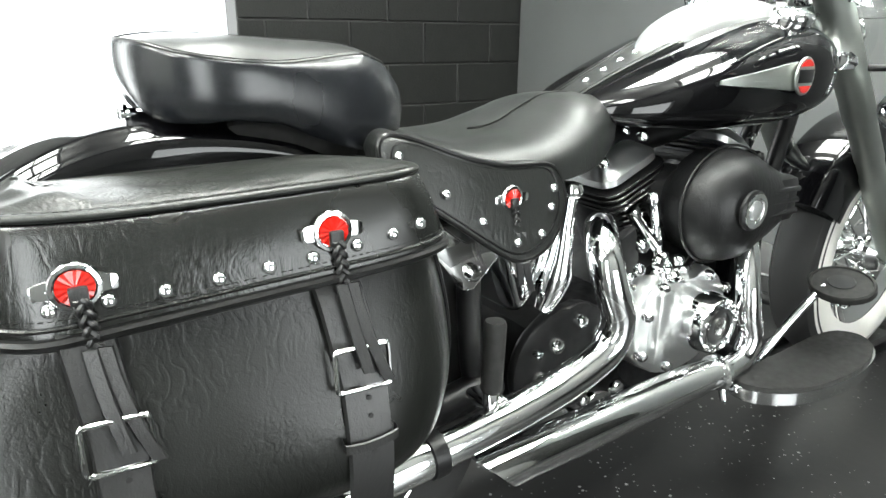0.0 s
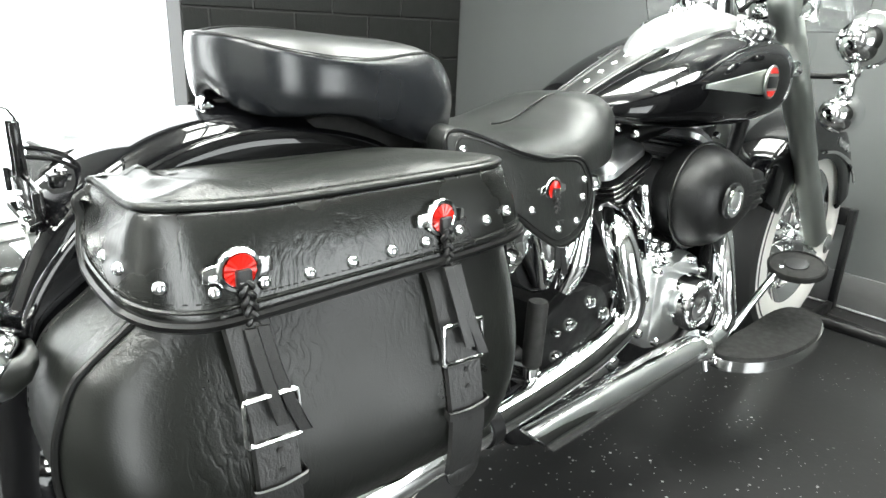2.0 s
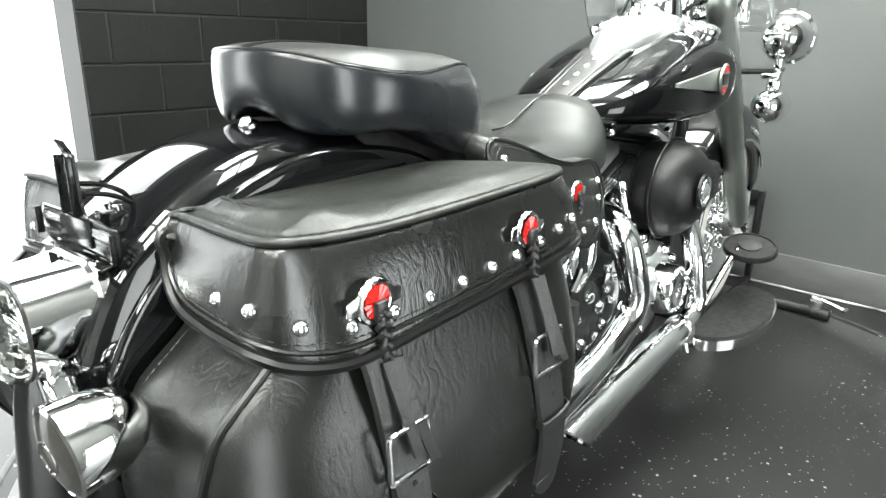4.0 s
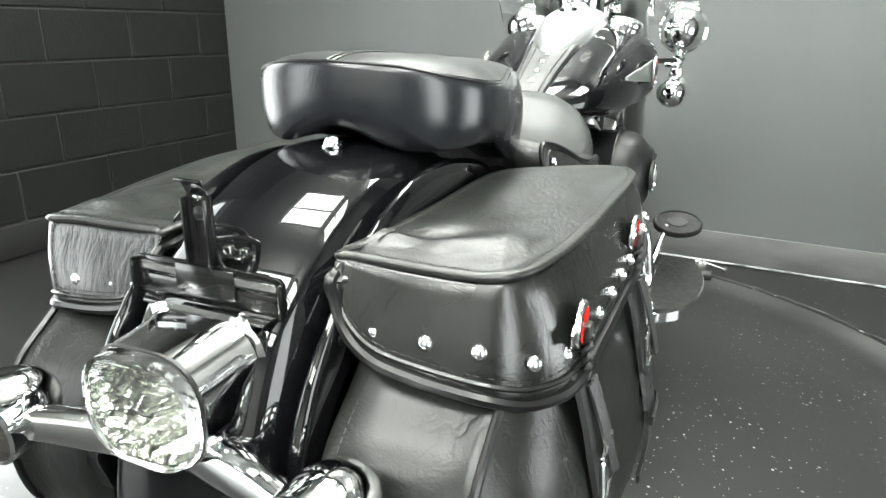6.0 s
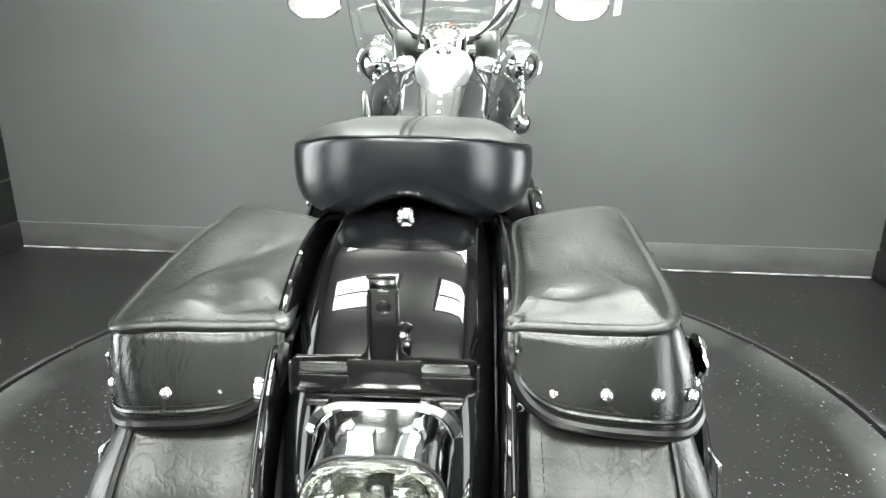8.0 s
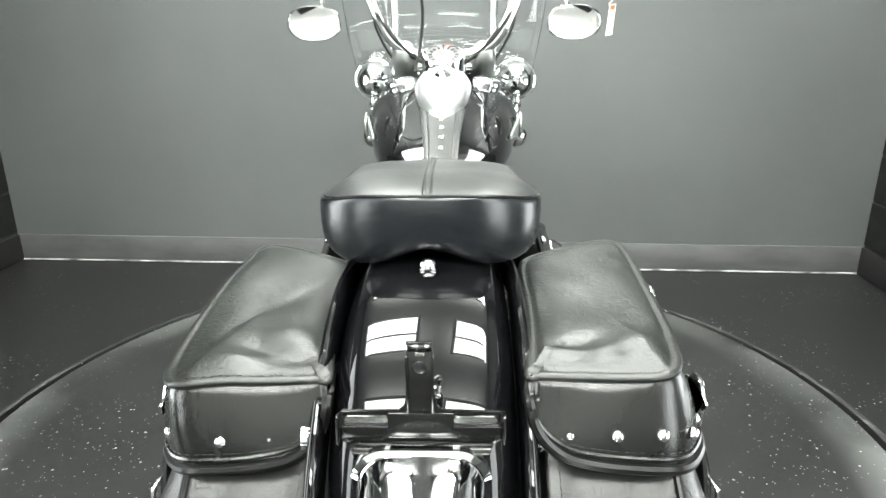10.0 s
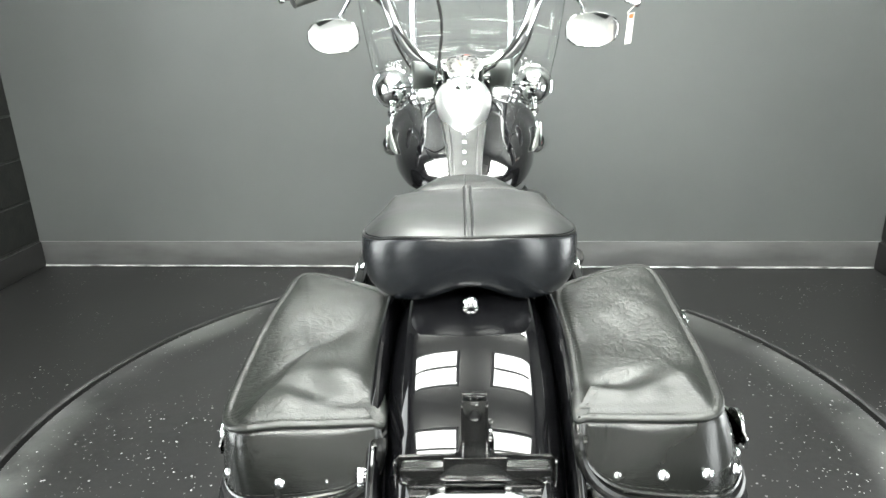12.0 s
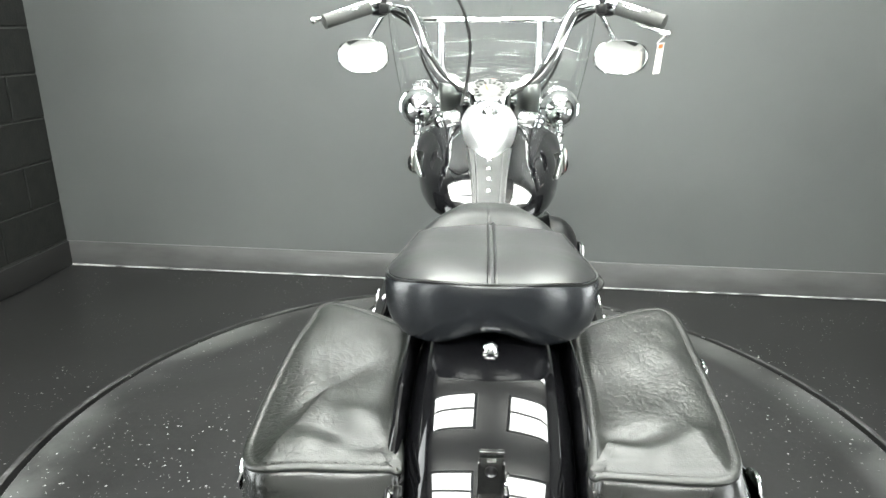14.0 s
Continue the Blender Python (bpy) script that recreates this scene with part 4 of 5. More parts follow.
for sx in (1, -1):
    # a flat arm, rounded on top, that narrows towards the signal
    rings = []
    for x, y, z, hy, hz in ((0.015, -0.232, 0.586, 0.013, 0.016), (0.05, -0.240, 0.588, 0.014, 0.017), (0.085, -0.250, 0.590, 0.013, 0.0155), (0.112, -0.259, 0.591, 0.011, 0.0135), (0.130, -0.264, 0.591, 0.011, 0.013)):
        rings.append([(sx * x, y + hy * math.copysign(abs(math.cos(a)) ** 0.6, math.cos(a)), z + hz * math.copysign(abs(math.sin(a)) ** 0.6, math.sin(a))) for a in [math.tau * k / 20 for k in range(20)]])
    bar = part("signal_bar", loft(rings), M_CHROME, bike, "flat chrome turn signal arm")
    centre = (sx * 0.150, -0.270, 0.592)
    sig = part("turn_signal", lathe([(0, 0.052), (0.013, 0.049), (0.024, 0.040), (0.032, 0.024), (0.0355, 0.006), (0.0365, -0.008), (0.0365, -0.012), (0.033, -0.0135), (0.031, -0.011)], centre, (0, 1, 0.1), 32), M_CHROME, bike, "chrome bullet turn signal")
    part("lens", lathe([(0.0325, -0.009), (0.0325, -0.013), (0.027, -0.0155), (0.018, -0.018), (0.008, -0.0195), (0, -0.02)], centre, (0, 1, 0.1), 32), M_AMBER, sig, "smoked amber lens")
    part("lens_ring", lathe([(0.012, -0.0188), (0.0125, -0.0198), (0.0135, -0.0196), (0.014, -0.0182)], centre, (0, 1, 0.1), 24, False), M_AMBER, sig)
    part("lens_screw", lathe([(0.0028, -0.012), (0.0028, -0.016), (0, -0.0165)], (centre[0], centre[1], centre[2] + 0.026), (0, 1, 0.1), 8), M_STEEL, sig)

# plate bracket: a cross plate with slotted wings, a raised middle, a folded foot and a channel-shaped post
brk = part("plate_bracket", slab([(x, -0.186, z) for x, z in ((-0.071, 0.700), (-0.071, 0.710), (-0.067, 0.7145), (-0.018, 0.715), (-0.0135, 0.719), (-0.012, 0.728), (-0.011, 0.770), (0.011, 0.770), (0.012, 0.728), (0.0135, 0.719), (0.018, 0.715), (0.067, 0.7145), (0.071, 0.710), (0.071, 0.700))], (0, 0.003, 0), 0.0006), M_BRACKET, bike, "black number plate bracket with no plate")
part("skirt", slab([(x, -0.186, z) for x, z in ((-0.071, 0.6995), (0.071, 0.6995), (0.071, 0.690), (0.067, 0.684), (0.058, 0.682), (0.05, 0.686), (-0.05, 0.686), (-0.058, 0.682), (-0.067, 0.684), (-0.071, 0.690))], (0, 0.003, 0), 0.0006), M_BRACKET, brk)
part("middle", box((-0.028, -0.1885, 0.690), (0.028, -0.1862, 0.714), 0.001), M_BRACKET, brk)
part("foot", slab([(-0.062, -0.186, 0.684), (0.062, -0.186, 0.684), (0.058, -0.196, 0.680), (-0.058, -0.196, 0.680)], (0, 0.0005, -0.002), 0.0004), M_BRACKET, brk)
for e in (-1, 1):
    part("channel", box((e * 0.0105 - 0.001, -0.1925, 0.716), (e * 0.0105 + 0.001, -0.1862, 0.768), 0.0005), M_BRACKET, brk)
    part("flange", box((e * 0.0705 - 0.001, -0.1925, 0.686), (e * 0.0705 + 0.001, -0.1862, 0.712), 0.0005), M_BRACKET, brk)
    # slot: bright ground seen through it, in a raised edge
    slot = [(e * 0.046 + a, -0.1866, 0.7065 + b) for a, b in rounded_rect(0, 0, 0.019, 0.0036, 0.0034, 3)]
    part("slot", slab([(x, y + 0.0002, z) for x, y, z in slot], (0, -0.0004, 0), 0), M_STEEL, brk, "bright slot")
    part("slot_edge", tube(slot, 0.0009, 5, 1, closed=True, smooth=False), M_BRACKET, brk)
part("rivet", lathe([(0.0055, 0), (0.0055, 0.001), (0.004, 0.002), (0, 0.0024)], (0, -0.186, 0.756), (0, -1, 0), 16), M_SATIN, brk)
part("post_slot", box((-0.004, -0.1868, 0.7665), (0.004, -0.1860, 0.7692), 0.0003), M_STEEL, brk)
part("tab", join(slab([(-0.010, -0.186, 0.770), (0.010, -0.186, 0.770), (0.010, -0.192, 0.781), (-0.010, -0.192, 0.781)], (0, 0.0015, 0.001), 0.0004), slab([(-0.0105, -0.192, 0.781), (0.0105, -0.192, 0.781), (0.0105, -0.197, 0.7815), (-0.0105, -0.197, 0.7815)], (0, 0.0, 0.0018), 0.0004)), M_BRACKET, brk, "bent top tab")
for e, zz in ((-0.006, 0.742), (0.008, 0.735)):
    part("stay", tube([(e, -0.183, zz), (e + 0.004, -0.160, zz - 0.004), (e + 0.008, -0.142, zz - 0.014), (e + 0.008, -0.139, 0.715)], 0.0024, 8), M_BRACKET, brk, "black wire stay")
part("stay_clamp", box((-0.012, -0.166, 0.700), (0.018, -0.140, 0.716), 0.004), M_BRACKET, brk)
for e in (-0.004, 0.012):
    part("bolt", lathe([(0.0045, 0), (0.0045, 0.004), (0, 0.005)], (e, -0.154, 0.716), (0, 0, 1), 10), M_STEEL, brk)

# ---- tank and console ----
st = [(0.655, 0.05, 0.735, 0.758), (0.70, 0.100, 0.727, 0.779), (0.76, 0.130, 0.716, 0.804), (0.84, 0.154, 0.709, 0.834), (0.92, 0.170, 0.702, 0.862), (1.0, 0.178, 0.701, 0.886), (1.06, 0.191, 0.704, 0.898), (1.12, 0.195, 0.712, 0.902), (1.17, 0.182, 0.728, 0.894), (1.21, 0.148, 0.76, 0.876), (1.235, 0.104, 0.78, 0.855), (1.245, 0.05, 0.80, 0.835)]
rings = []
for y, w, zb, zt in spline(st, 6):
    zc = zb + 0.42 * (zt - zb)
    ring = []
    for k in range(40):
        a = math.tau * k / 40
        c, s = math.cos(a), math.sin(a)
        if s >= 0:
            ring.append((w * math.copysign(abs(c) ** 0.78, c), y, zc + (zt - zc) * s ** 0.68))
        else:
            ring.append((w * math.copysign(abs(c) ** 0.6, c), y, zc - (zc - zb) * abs(s) ** 0.7))
    rings.append(ring)
tank = part("fuel_tank", loft(rings), M_PAINT, bike, "gloss black teardrop fuel tank", sharp=70)
for sx in (1, -1):
    part("filler_cap", lathe([(0.036, -0.012), (0.038, 0.0), (0.038, 0.006), (0.034, 0.012), (0.02, 0.017), (0, 0.018)], (sx * 0.114, 1.11, 0.897), (sx * 0.25, -0.05, 1), 26), M_CHROME, tank, "domed chrome filler cap")
    # winged badge
    bx = 0.190
    wing = slab([(bx - 0.033, 0.855, 0.789), (bx - 0.033, 0.855, 0.796), (bx - 0.018, 0.93, 0.808), (bx - 0.002, 1.015, 0.824), (bx - 0.002, 1.015, 0.776), (bx - 0.018, 0.93, 0.783)], (0.005, 0, 0), 0.001)
    disc = [(bx + 0.004, 1.032 + 0.028 * math.cos(a), 0.80 + 0.032 * math.sin(a)) for a in [math.tau * k / 28 for k in range(28)]]
    badge = part("tank_badge", join(wing, slab(disc, (0.005, 0, 0), 0.0015)), M_LEG, tank, "chrome winged tank badge with red enamel", flip=sx < 0)
    for k in (1, -1):
        seg = [(bx + 0.0092, 1.032 + 0.023 * math.cos(a), 0.80 + 0.028 * math.sin(a)) for a in [radians(35 * k + k * 110 * q / 8) for q in range(9)]]
        part("enamel", slab(seg, (0.001, 0, 0), 0), M_RED, badge, "red enamel", flip=sx < 0)
    part("badge_bar", box((bx + 0.0092, 1.010, 0.789), (bx + 0.0105, 1.054, 0.811), 0.0004), M_SATIN, badge, flip=sx < 0)
    for k in range(3):
        part("flute", tube([(sx * (bx + 0.0025 - 0.19 * (1.015 - y)), y, 0.785 + 0.008 * k) for y in (0.90 + 0.02 * k, 0.95, 1.01)], 0.0009, 5, smooth=False), M_LEG, badge)

# leather strip with studs down the middle of the tank
def tank_top(y):
    ys = [q[0] for q in st]
    return float(np.interp(y, ys, [q[3] for q in st]))
rings = []
for k in range(15):
    y = 0.64 + 0.25 * k / 14
    w = 0.034 + 0.020 * (k / 14) ** 1.5
    z = tank_top(y)
    rings.append([(-w, y, z - 0.004), (-w, y, z + 0.003), (-w * 0.7, y, z + 0.0055), (0, y, z + 0.005), (w * 0.7, y, z + 0.0055), (w, y, z + 0.003), (w, y, z - 0.004)])
strip = part("tank_strip", loft(rings), M_SEAT, bike, "black leather tank strip with chrome studs")
for sx in (1, -1):
    for w in (0.93, 0.66):
        part("piping", tube([(sx * w * (0.034 + 0.020 * ((y - 0.64) / 0.25) ** 1.5), y, tank_top(y) + 0.0048) for y in (0.65, 0.7, 0.76, 0.82, 0.88)], 0.0022, 6), M_PIPING, strip)
for y in (0.715, 0.755, 0.795, 0.832):
    stud((0, y, tank_top(y) + 0.005), (0, -0.25, 1), strip)

cs = [(0.84, 0.006, 0.83, 0.848), (0.862, 0.03, 0.834, 0.866), (0.91, 0.054, 0.845, 0.892), (0.98, 0.069, 0.856, 0.918), (1.05, 0.075, 0.866, 0.932), (1.10, 0.074, 0.872, 0.938), (1.15, 0.066, 0.875, 0.94), (1.19, 0.045, 0.88, 0.93), (1.205, 0.02, 0.885, 0.915)]
rings = []
for y, w, zb, zt in spline(cs, 5):
    ring = [(w * math.copysign(abs(math.cos(a)) ** 0.8, math.cos(a)), y, zb + (zt - zb) * math.sin(a) ** 0.75) for a in [math.pi * k / 18 for k in range(19)]]
    rings.append(ring + [(-w * 0.9, y, zb - 0.02), (w * 0.9, y, zb - 0.02)])
console = part("console", loft(rings), M_CONSOLE, bike, "polished chrome tank console", sharp=60)
AX = Vector((0, -0.5, 0.86)).normalized()
spd = Vector((0, 1.112, 0.965))
gauge = part("speedometer", lathe([(0.055, -0.05), (0.055, 0.004), (0.052, 0.010), (0.046, 0.012), (0.044, 0.004)], spd, AX, 36, False), M_CHROME, bike, "round chrome-rimmed speedometer with pale dial")
part("dial", lathe([(0.044, 0.003), (0.044, 0.006), (0, 0.006)], spd, AX, 36), M_DIAL, gauge, "pale dial")
part("dial_centre", lathe([(0.026, 0.0062), (0.026, 0.0066), (0, 0.0066)], spd, AX, 28), M_DIAL, gauge)
U = Vector((1, 0, 0))
V = AX.cross(U).normalized()
for k in range(13):
    a = radians(-40 + 260 * k / 12)
    d = U * math.cos(a) + V * math.sin(a)
    p = spd + AX * 0.0066
    part("dial_mark", tube([p + d * 0.030, p + d * 0.039], 0.0026, 5, smooth=False), M_DARKFACE, gauge)
part("needle", tube([spd + AX * 0.008 - U * 0.004, spd + AX * 0.008 + (U * -0.5 + V * 0.8) * 0.028], [0.0016, 0.0006], 5, smooth=False), M_ORANGE, gauge, "orange needle")
part("ignition_switch", lathe([(0.02, 0), (0.021, 0.01), (0.016, 0.016), (0.006, 0.018), (0.004, 0.024), (0, 0.024)], (0, 1.0, 0.918), (0, -0.35, 1), 20), M_CHROME, console, "chrome ignition knob")
for sx in (1, -1):
    part("console_screw", lathe([(0.006, 0), (0.006, 0.003), (0, 0.005)], (sx * 0.028, 0.965, 0.905), (sx * 0.3, -0.4, 1), 12), M_CHROME, console)

# ---- bars, controls, mirrors ----
BAR = [(0.0, 1.205, 0.965), (0.05, 1.205, 0.966), (0.10, 1.205, 0.978), (0.145, 1.203, 1.012), (0.178, 1.20, 1.075), (0.198, 1.195, 1.13), (0.225, 1.18, 1.18), (0.27, 1.15, 1.19), (0.33, 1.105, 1.172), (0.42, 1.05, 1.139)]
full = [(-x, y, z) for x, y, z in reversed(BAR[1:])] + BAR
bars = part("handlebar", tube(full, 0.0172, 14, 5), M_CHROME, bike, "chrome handlebar with rubber grips")
part("riser", box((-0.06, 1.185, 0.90), (-0.03, 1.22, 0.985), 0.008), M_CHROME, bars)
part("riser", box((0.03, 1.185, 0.90), (0.06, 1.22, 0.985), 0.008), M_CHROME, bars)
for sx in (1, -1):
    g0, g1 = Vector((0.315, 1.114, 1.176)), Vector((0.425, 1.046, 1.137))
    prof = [(0.017, 0), (0.019, 0.004)] + [(0.0175 + 0.0009 * (k % 2), 0.008 + 0.118 * k / 22) for k in range(23)] + [(0.019, 0.128), (0.012, 0.131), (0, 0.131)]
    part("grip", lathe(prof, g0, g1 - g0, 20), M_GRIP, bars, "ribbed grey-black rubber grip", flip=sx < 0)
    part("switch_box", join(box((0.272, 1.118, 1.155), (0.312, 1.158, 1.205), 0.008), box((0.262, 1.095, 1.16), (0.288, 1.125, 1.185), 0.005)), M_SATIN, bars, "black switch housing", flip=sx < 0)
    for k in range(3):
        part("switch", box((0.272 + 0.013 * k, 1.108, 1.172 + 0.006 * (k % 2)), (0.282 + 0.013 * k, 1.12, 1.182 + 0.006 * (k % 2)), 0.002), M_SATIN, bars, flip=sx < 0)
    lever = [(0.285, 1.165, 1.175), (0.33, 1.16, 1.165), (0.39, 1.125, 1.135), (0.44, 1.09, 1.112)] if sx > 0 else [(0.285, 1.165, 1.18), (0.34, 1.15, 1.172), (0.40, 1.10, 1.155), (0.452, 1.07, 1.142)]
    part("lever", join(tube(lever, [0.007, 0.0075, 0.006, 0.006], 10), lathe([(0, -0.009), (0.007, -0.006), (0.009, 0), (0.007, 0.006), (0, 0.009)], lever[-1], (1, -0.5, -0.3), 14)), M_CHROME, bars, "chrome hand lever", flip=sx < 0)
    # mirror
    mc = Vector((0.352, 1.205, 1.052))
    nrm = Vector((-0.04, -0.99, 0.10)).normalized()
    mu = nrm.cross(Vector((0, 0, 1))).normalized() * -1
    mv = mu.cross(nrm) * -1
    ring = lambda f, d: [mc + mu * (0.072 * f * math.copysign(abs(math.cos(a)) ** 0.8, math.cos(a))) + mv * (0.046 * f * math.copysign(abs(math.sin(a)) ** 0.85, math.sin(a))) + nrm * d for a in [math.tau * k / 32 for k in range(32)]]
    mir = part("mirror", loft([ring(0.3, -0.028), ring(0.75, -0.022), ring(0.98, -0.006), ring(1.0, 0.0), ring(0.96, 0.003), ring(0.93, 0.001)]), M_CHROME, bike, "oval chrome mirror", flip=sx < 0)
    part("mirror_glass", loft([ring(0.94, 0.0), ring(0.935, 0.002), ring(0.4, 0.0035)]), M_CHROME, mir, "mirror glass", flip=sx < 0)
    part("mirror_stem", tube([(0.352, 1.225, 1.07), (0.33, 1.235, 1.11), (0.295, 1.215, 1.16), (0.288, 1.17, 1.185)], 0.006, 10), M_CHROME, mir, flip=sx < 0)
    # cables down from the controls
    part("cable", tube([(sx * 0.275, 1.165, 1.17), (sx * 0.225, 1.19, 1.15), (sx * 0.17, 1.185, 1.06), (sx * 0.11, 1.17, 0.99), (sx * 0.04, 1.18, 0.935)], 0.0045, 8), M_RUBBER, bars, "black control cable")
    part("cable", tube([(sx * 0.265, 1.175, 1.165), (sx * 0.21, 1.225, 1.12), (sx * 0.185, 1.24, 1.03), (sx * 0.14, 1.25, 0.95), (sx * 0.09, 1.23, 0.90)], 0.0035, 8), M_RUBBER, bars, "black control cable")
part("cable", tube([(-0.26, 1.16, 1.19), (-0.17, 1.12, 1.24), (-0.09, 1.10, 1.20), (-0.055, 1.11, 1.10), (-0.06, 1.13, 1.0), (-0.075, 1.1, 0.93)], 0.004, 8), M_RUBBER, bars, "long black clutch cable")
tag = part("key_tag", slab([(0.418, 1.085, 1.09), (0.434, 1.085, 1.092), (0.430, 1.087, 1.018), (0.413, 1.087, 1.015)], (0, 0.002, 0), 0.0004), M_TAG, bars, "white paper tag hung on the brake lever")
part("tag_print", slab([(0.420, 1.0845, 1.088), (0.432, 1.0845, 1.09), (0.431, 1.0848, 1.078), (0.420, 1.0848, 1.077)], (0, 0.0008, 0), 0), M_ORANGE, bars, "orange print")
part("tag_string", tube([(0.438, 1.09, 1.112), (0.425, 1.088, 1.10), (0.415, 1.086, 1.09)], 0.0012, 5), M_TAG, bars)

# windscreen
rings = []
for k in range(13):
    z = 0.90 + 0.52 * k / 12
    y = 1.40 - 0.22 * (z - 0.90)
    w = 0.25 + 0.035 * math.sin(math.pi * min(1, (z - 0.9) / 0.3) / 2) - 0.05 * max(0, z - 1.25) / 0.17
    front = [(w * u, y - 0.10 * u * u, z) for u in [-1 + 2 * j / 20 for j in range(21)]]
    rings.append(front + [(x, yy + 0.004, zz) for x, yy, zz in reversed(front)])
ws = part("windscreen", loft(rings), M_GLASS, bike, "clear curved windscreen")
ws.visible_shadow = False
part("screen_band", tube([(0.25 * u, 1.345 - 0.09 * u * u, 1.15) for u in (-1, -0.6, -0.2, 0.2, 0.6, 1)], 0.008, 8), M_CHROME, bike, "chrome windscreen band")
for sx in (1, -1):
    part("screen_stay", tube([(sx * 0.142, 1.33, 1.15), (sx * 0.142, 1.325, 1.05), (sx * 0.14, 1.32, 0.92)], 0.012, 10), M_CHROME, bike, "chrome windscreen stay")

# ---- fork, lamps, front wheel ----
for sx in (1, -1):
    a, b = Vector((sx * 0.11, 1.215, 0.975)), Vector((sx * 0.105, 1.785, 0.32))
    d = (b - a).normalized()
    L = (b - a).length
    part("fork_leg", lathe([(0.0, -0.02), (0.024, -0.02), (0.031, -0.005), (0.034, 0.02), (0.034, 0.37), (0.031, 0.375), (0.031, 0.50), (0.029, 0.505), (0.029, 0.56), (0.031, 0.565), (0.031, L - 0.04), (0.026, L), (0, L + 0.01)], a, d, 24), M_LEG, bike, "satin polished fork leg")
    part("axle_clamp", lathe([(0.026, -0.03), (0.03, -0.026), (0.03, 0.026), (0.022, 0.03), (0.015, 0.034), (0, 0.034)], (sx * 0.108, 1.795, 0.315), (1, 0, 0), 18), M_CHROME, bike)
    # spot lamps and signals on their bar
    lc = (sx * 0.220, 1.462, 0.888)
    lp = part("spot_lamp", lathe([(0, -0.112), (0.020, -0.108), (0.039, -0.092), (0.053, -0.060), (0.058, -0.028), (0.059, -0.011), (0.064, -0.008), (0.064, 0.004), (0.056, 0.008)], lc, (0, 1, 0), 32), M_CHROME, bike, "chrome bowl spot lamp")
    part("lens", lathe([(0.056, 0.002), (0.046, 0.012), (0, 0.017)], lc, (0, 1, 0), 28), M_LENS, lp)
    part("lamp_stem", tube([(sx * 0.220, 1.41, 0.836), (sx * 0.222, 1.405, 0.81), (sx * 0.218, 1.395, 0.765)], [0.012, 0.010, 0.013], 14), M_CHROME, bike, "chrome lamp bracket")
    part("lamp_collar", lathe([(0.014, -0.008), (0.018, 0), (0.014, 0.008)], (sx * 0.222, 1.405, 0.815), (0, 0, 1), 16), M_CHROME, bike)
    part("signal_socket", lathe([(0.016, -0.012), (0.019, -0.008), (0.019, 0.008), (0.015, 0.012)], (sx * 0.218, 1.392, 0.775), (0, 0.2, 1), 16), M_CHROME, bike)
    part("turn_signal", lathe([(0, -0.064), (0.018, -0.059), (0.033, -0.041), (0.043, -0.012), (0.0445, 0.022), (0.041, 0.03), (0, 0.035)], (sx * 0.218, 1.385, 0.727), (0, 1, 0), 28), M_CHROME, bike, "chrome bullet turn signal")
    part("signal_clip", box((sx * 0.205 - 0.018, 1.38, 0.79), (sx * 0.205 + 0.018, 1.41, 0.803), 0.004), M_CHROME, bike)
part("lamp_bar", tube([(-0.222, 1.405, 0.808), (-0.15, 1.38, 0.805), (-0.1, 1.37, 0.805), (0.1, 1.37, 0.805), (0.15, 1.38, 0.805), (0.222, 1.405, 0.808)], 0.007, 12), M_SATIN, bike, "dark lamp bar")
part("fork_nacelle", join(lathe([(0, -0.1), (0.07, -0.1), (0.10, -0.05), (0.115, 0.02), (0.115, 0.09), (0.1, 0.1), (0, 0.1)], (0, 1.36, 0.87), (0, 1, -0.05), 32), box((-0.145, 1.235, 0.92), (0.145, 1.33, 0.96), 0.012), box((-0.14, 1.26, 0.80), (0.14, 1.35, 0.84), 0.012)), M_CHROME, bike, "chrome headlamp nacelle")
part("steering_head", lathe([(0.035, 0), (0.035, 0.2), (0, 0.2)], (0, 1.33, 0.72), (0, -0.5, 0.86), 20), M_SATIN, bike)
front_wheel = part("front_tyre", lathe([(0.205, -0.045), (0.235, -0.062), (0.285, -0.064), (0.31, -0.05), (0.322, -0.02), (0.324, 0), (0.322, 0.02), (0.31, 0.05), (0.285, 0.064), (0.235, 0.062), (0.205, 0.045)], FRONT, (1, 0, 0), 64, False), M_TYRE, bike, "black front tyre with white wall")
for sx in (1, -1):
    part("whitewall", lathe([(0.212, sx * 0.052), (0.236, sx * 0.0645), (0.27, sx * 0.0668), (0.296, sx * 0.0605)], FRONT, (1, 0, 0), 64, False), M_WHITEWALL, front_wheel, "white tyre wall")
rim = part("front_rim", lathe([(0.175, -0.03), (0.197, -0.04), (0.212, -0.05), (0.212, 0.05), (0.197, 0.04), (0.175, 0.03), (0.19, 0.0), (0.175, -0.03)], FRONT, (1, 0, 0), 56, False), M_CHROME, bike, "chrome wire wheel rim")
for k in range(40):
    a = math.tau * k / 40
    s = 1 if k % 2 else -1
    b = a + (0.35 if (k // 2) % 2 else -0.35)
    part("spoke", tube([(s * 0.04, FRONT[1] + 0.045 * math.cos(b), FRONT[2] + 0.045 * math.sin(b)), (s * 0.01, FRONT[1] + 0.185 * math.cos(a), FRONT[2] + 0.185 * math.sin(a))], 0.0025, 5, smooth=False), M_CHROME, rim)
part("hub", lathe([(0, -0.06), (0.04, -0.06), (0.055, -0.05), (0.05, -0.03), (0.03, -0.01), (0.03, 0.01), (0.05, 0.03), (0.055, 0.05), (0.04, 0.06), (0.02, 0.075), (0, 0.075)], FRONT, (1, 0, 0), 32), M_CHROME, rim)
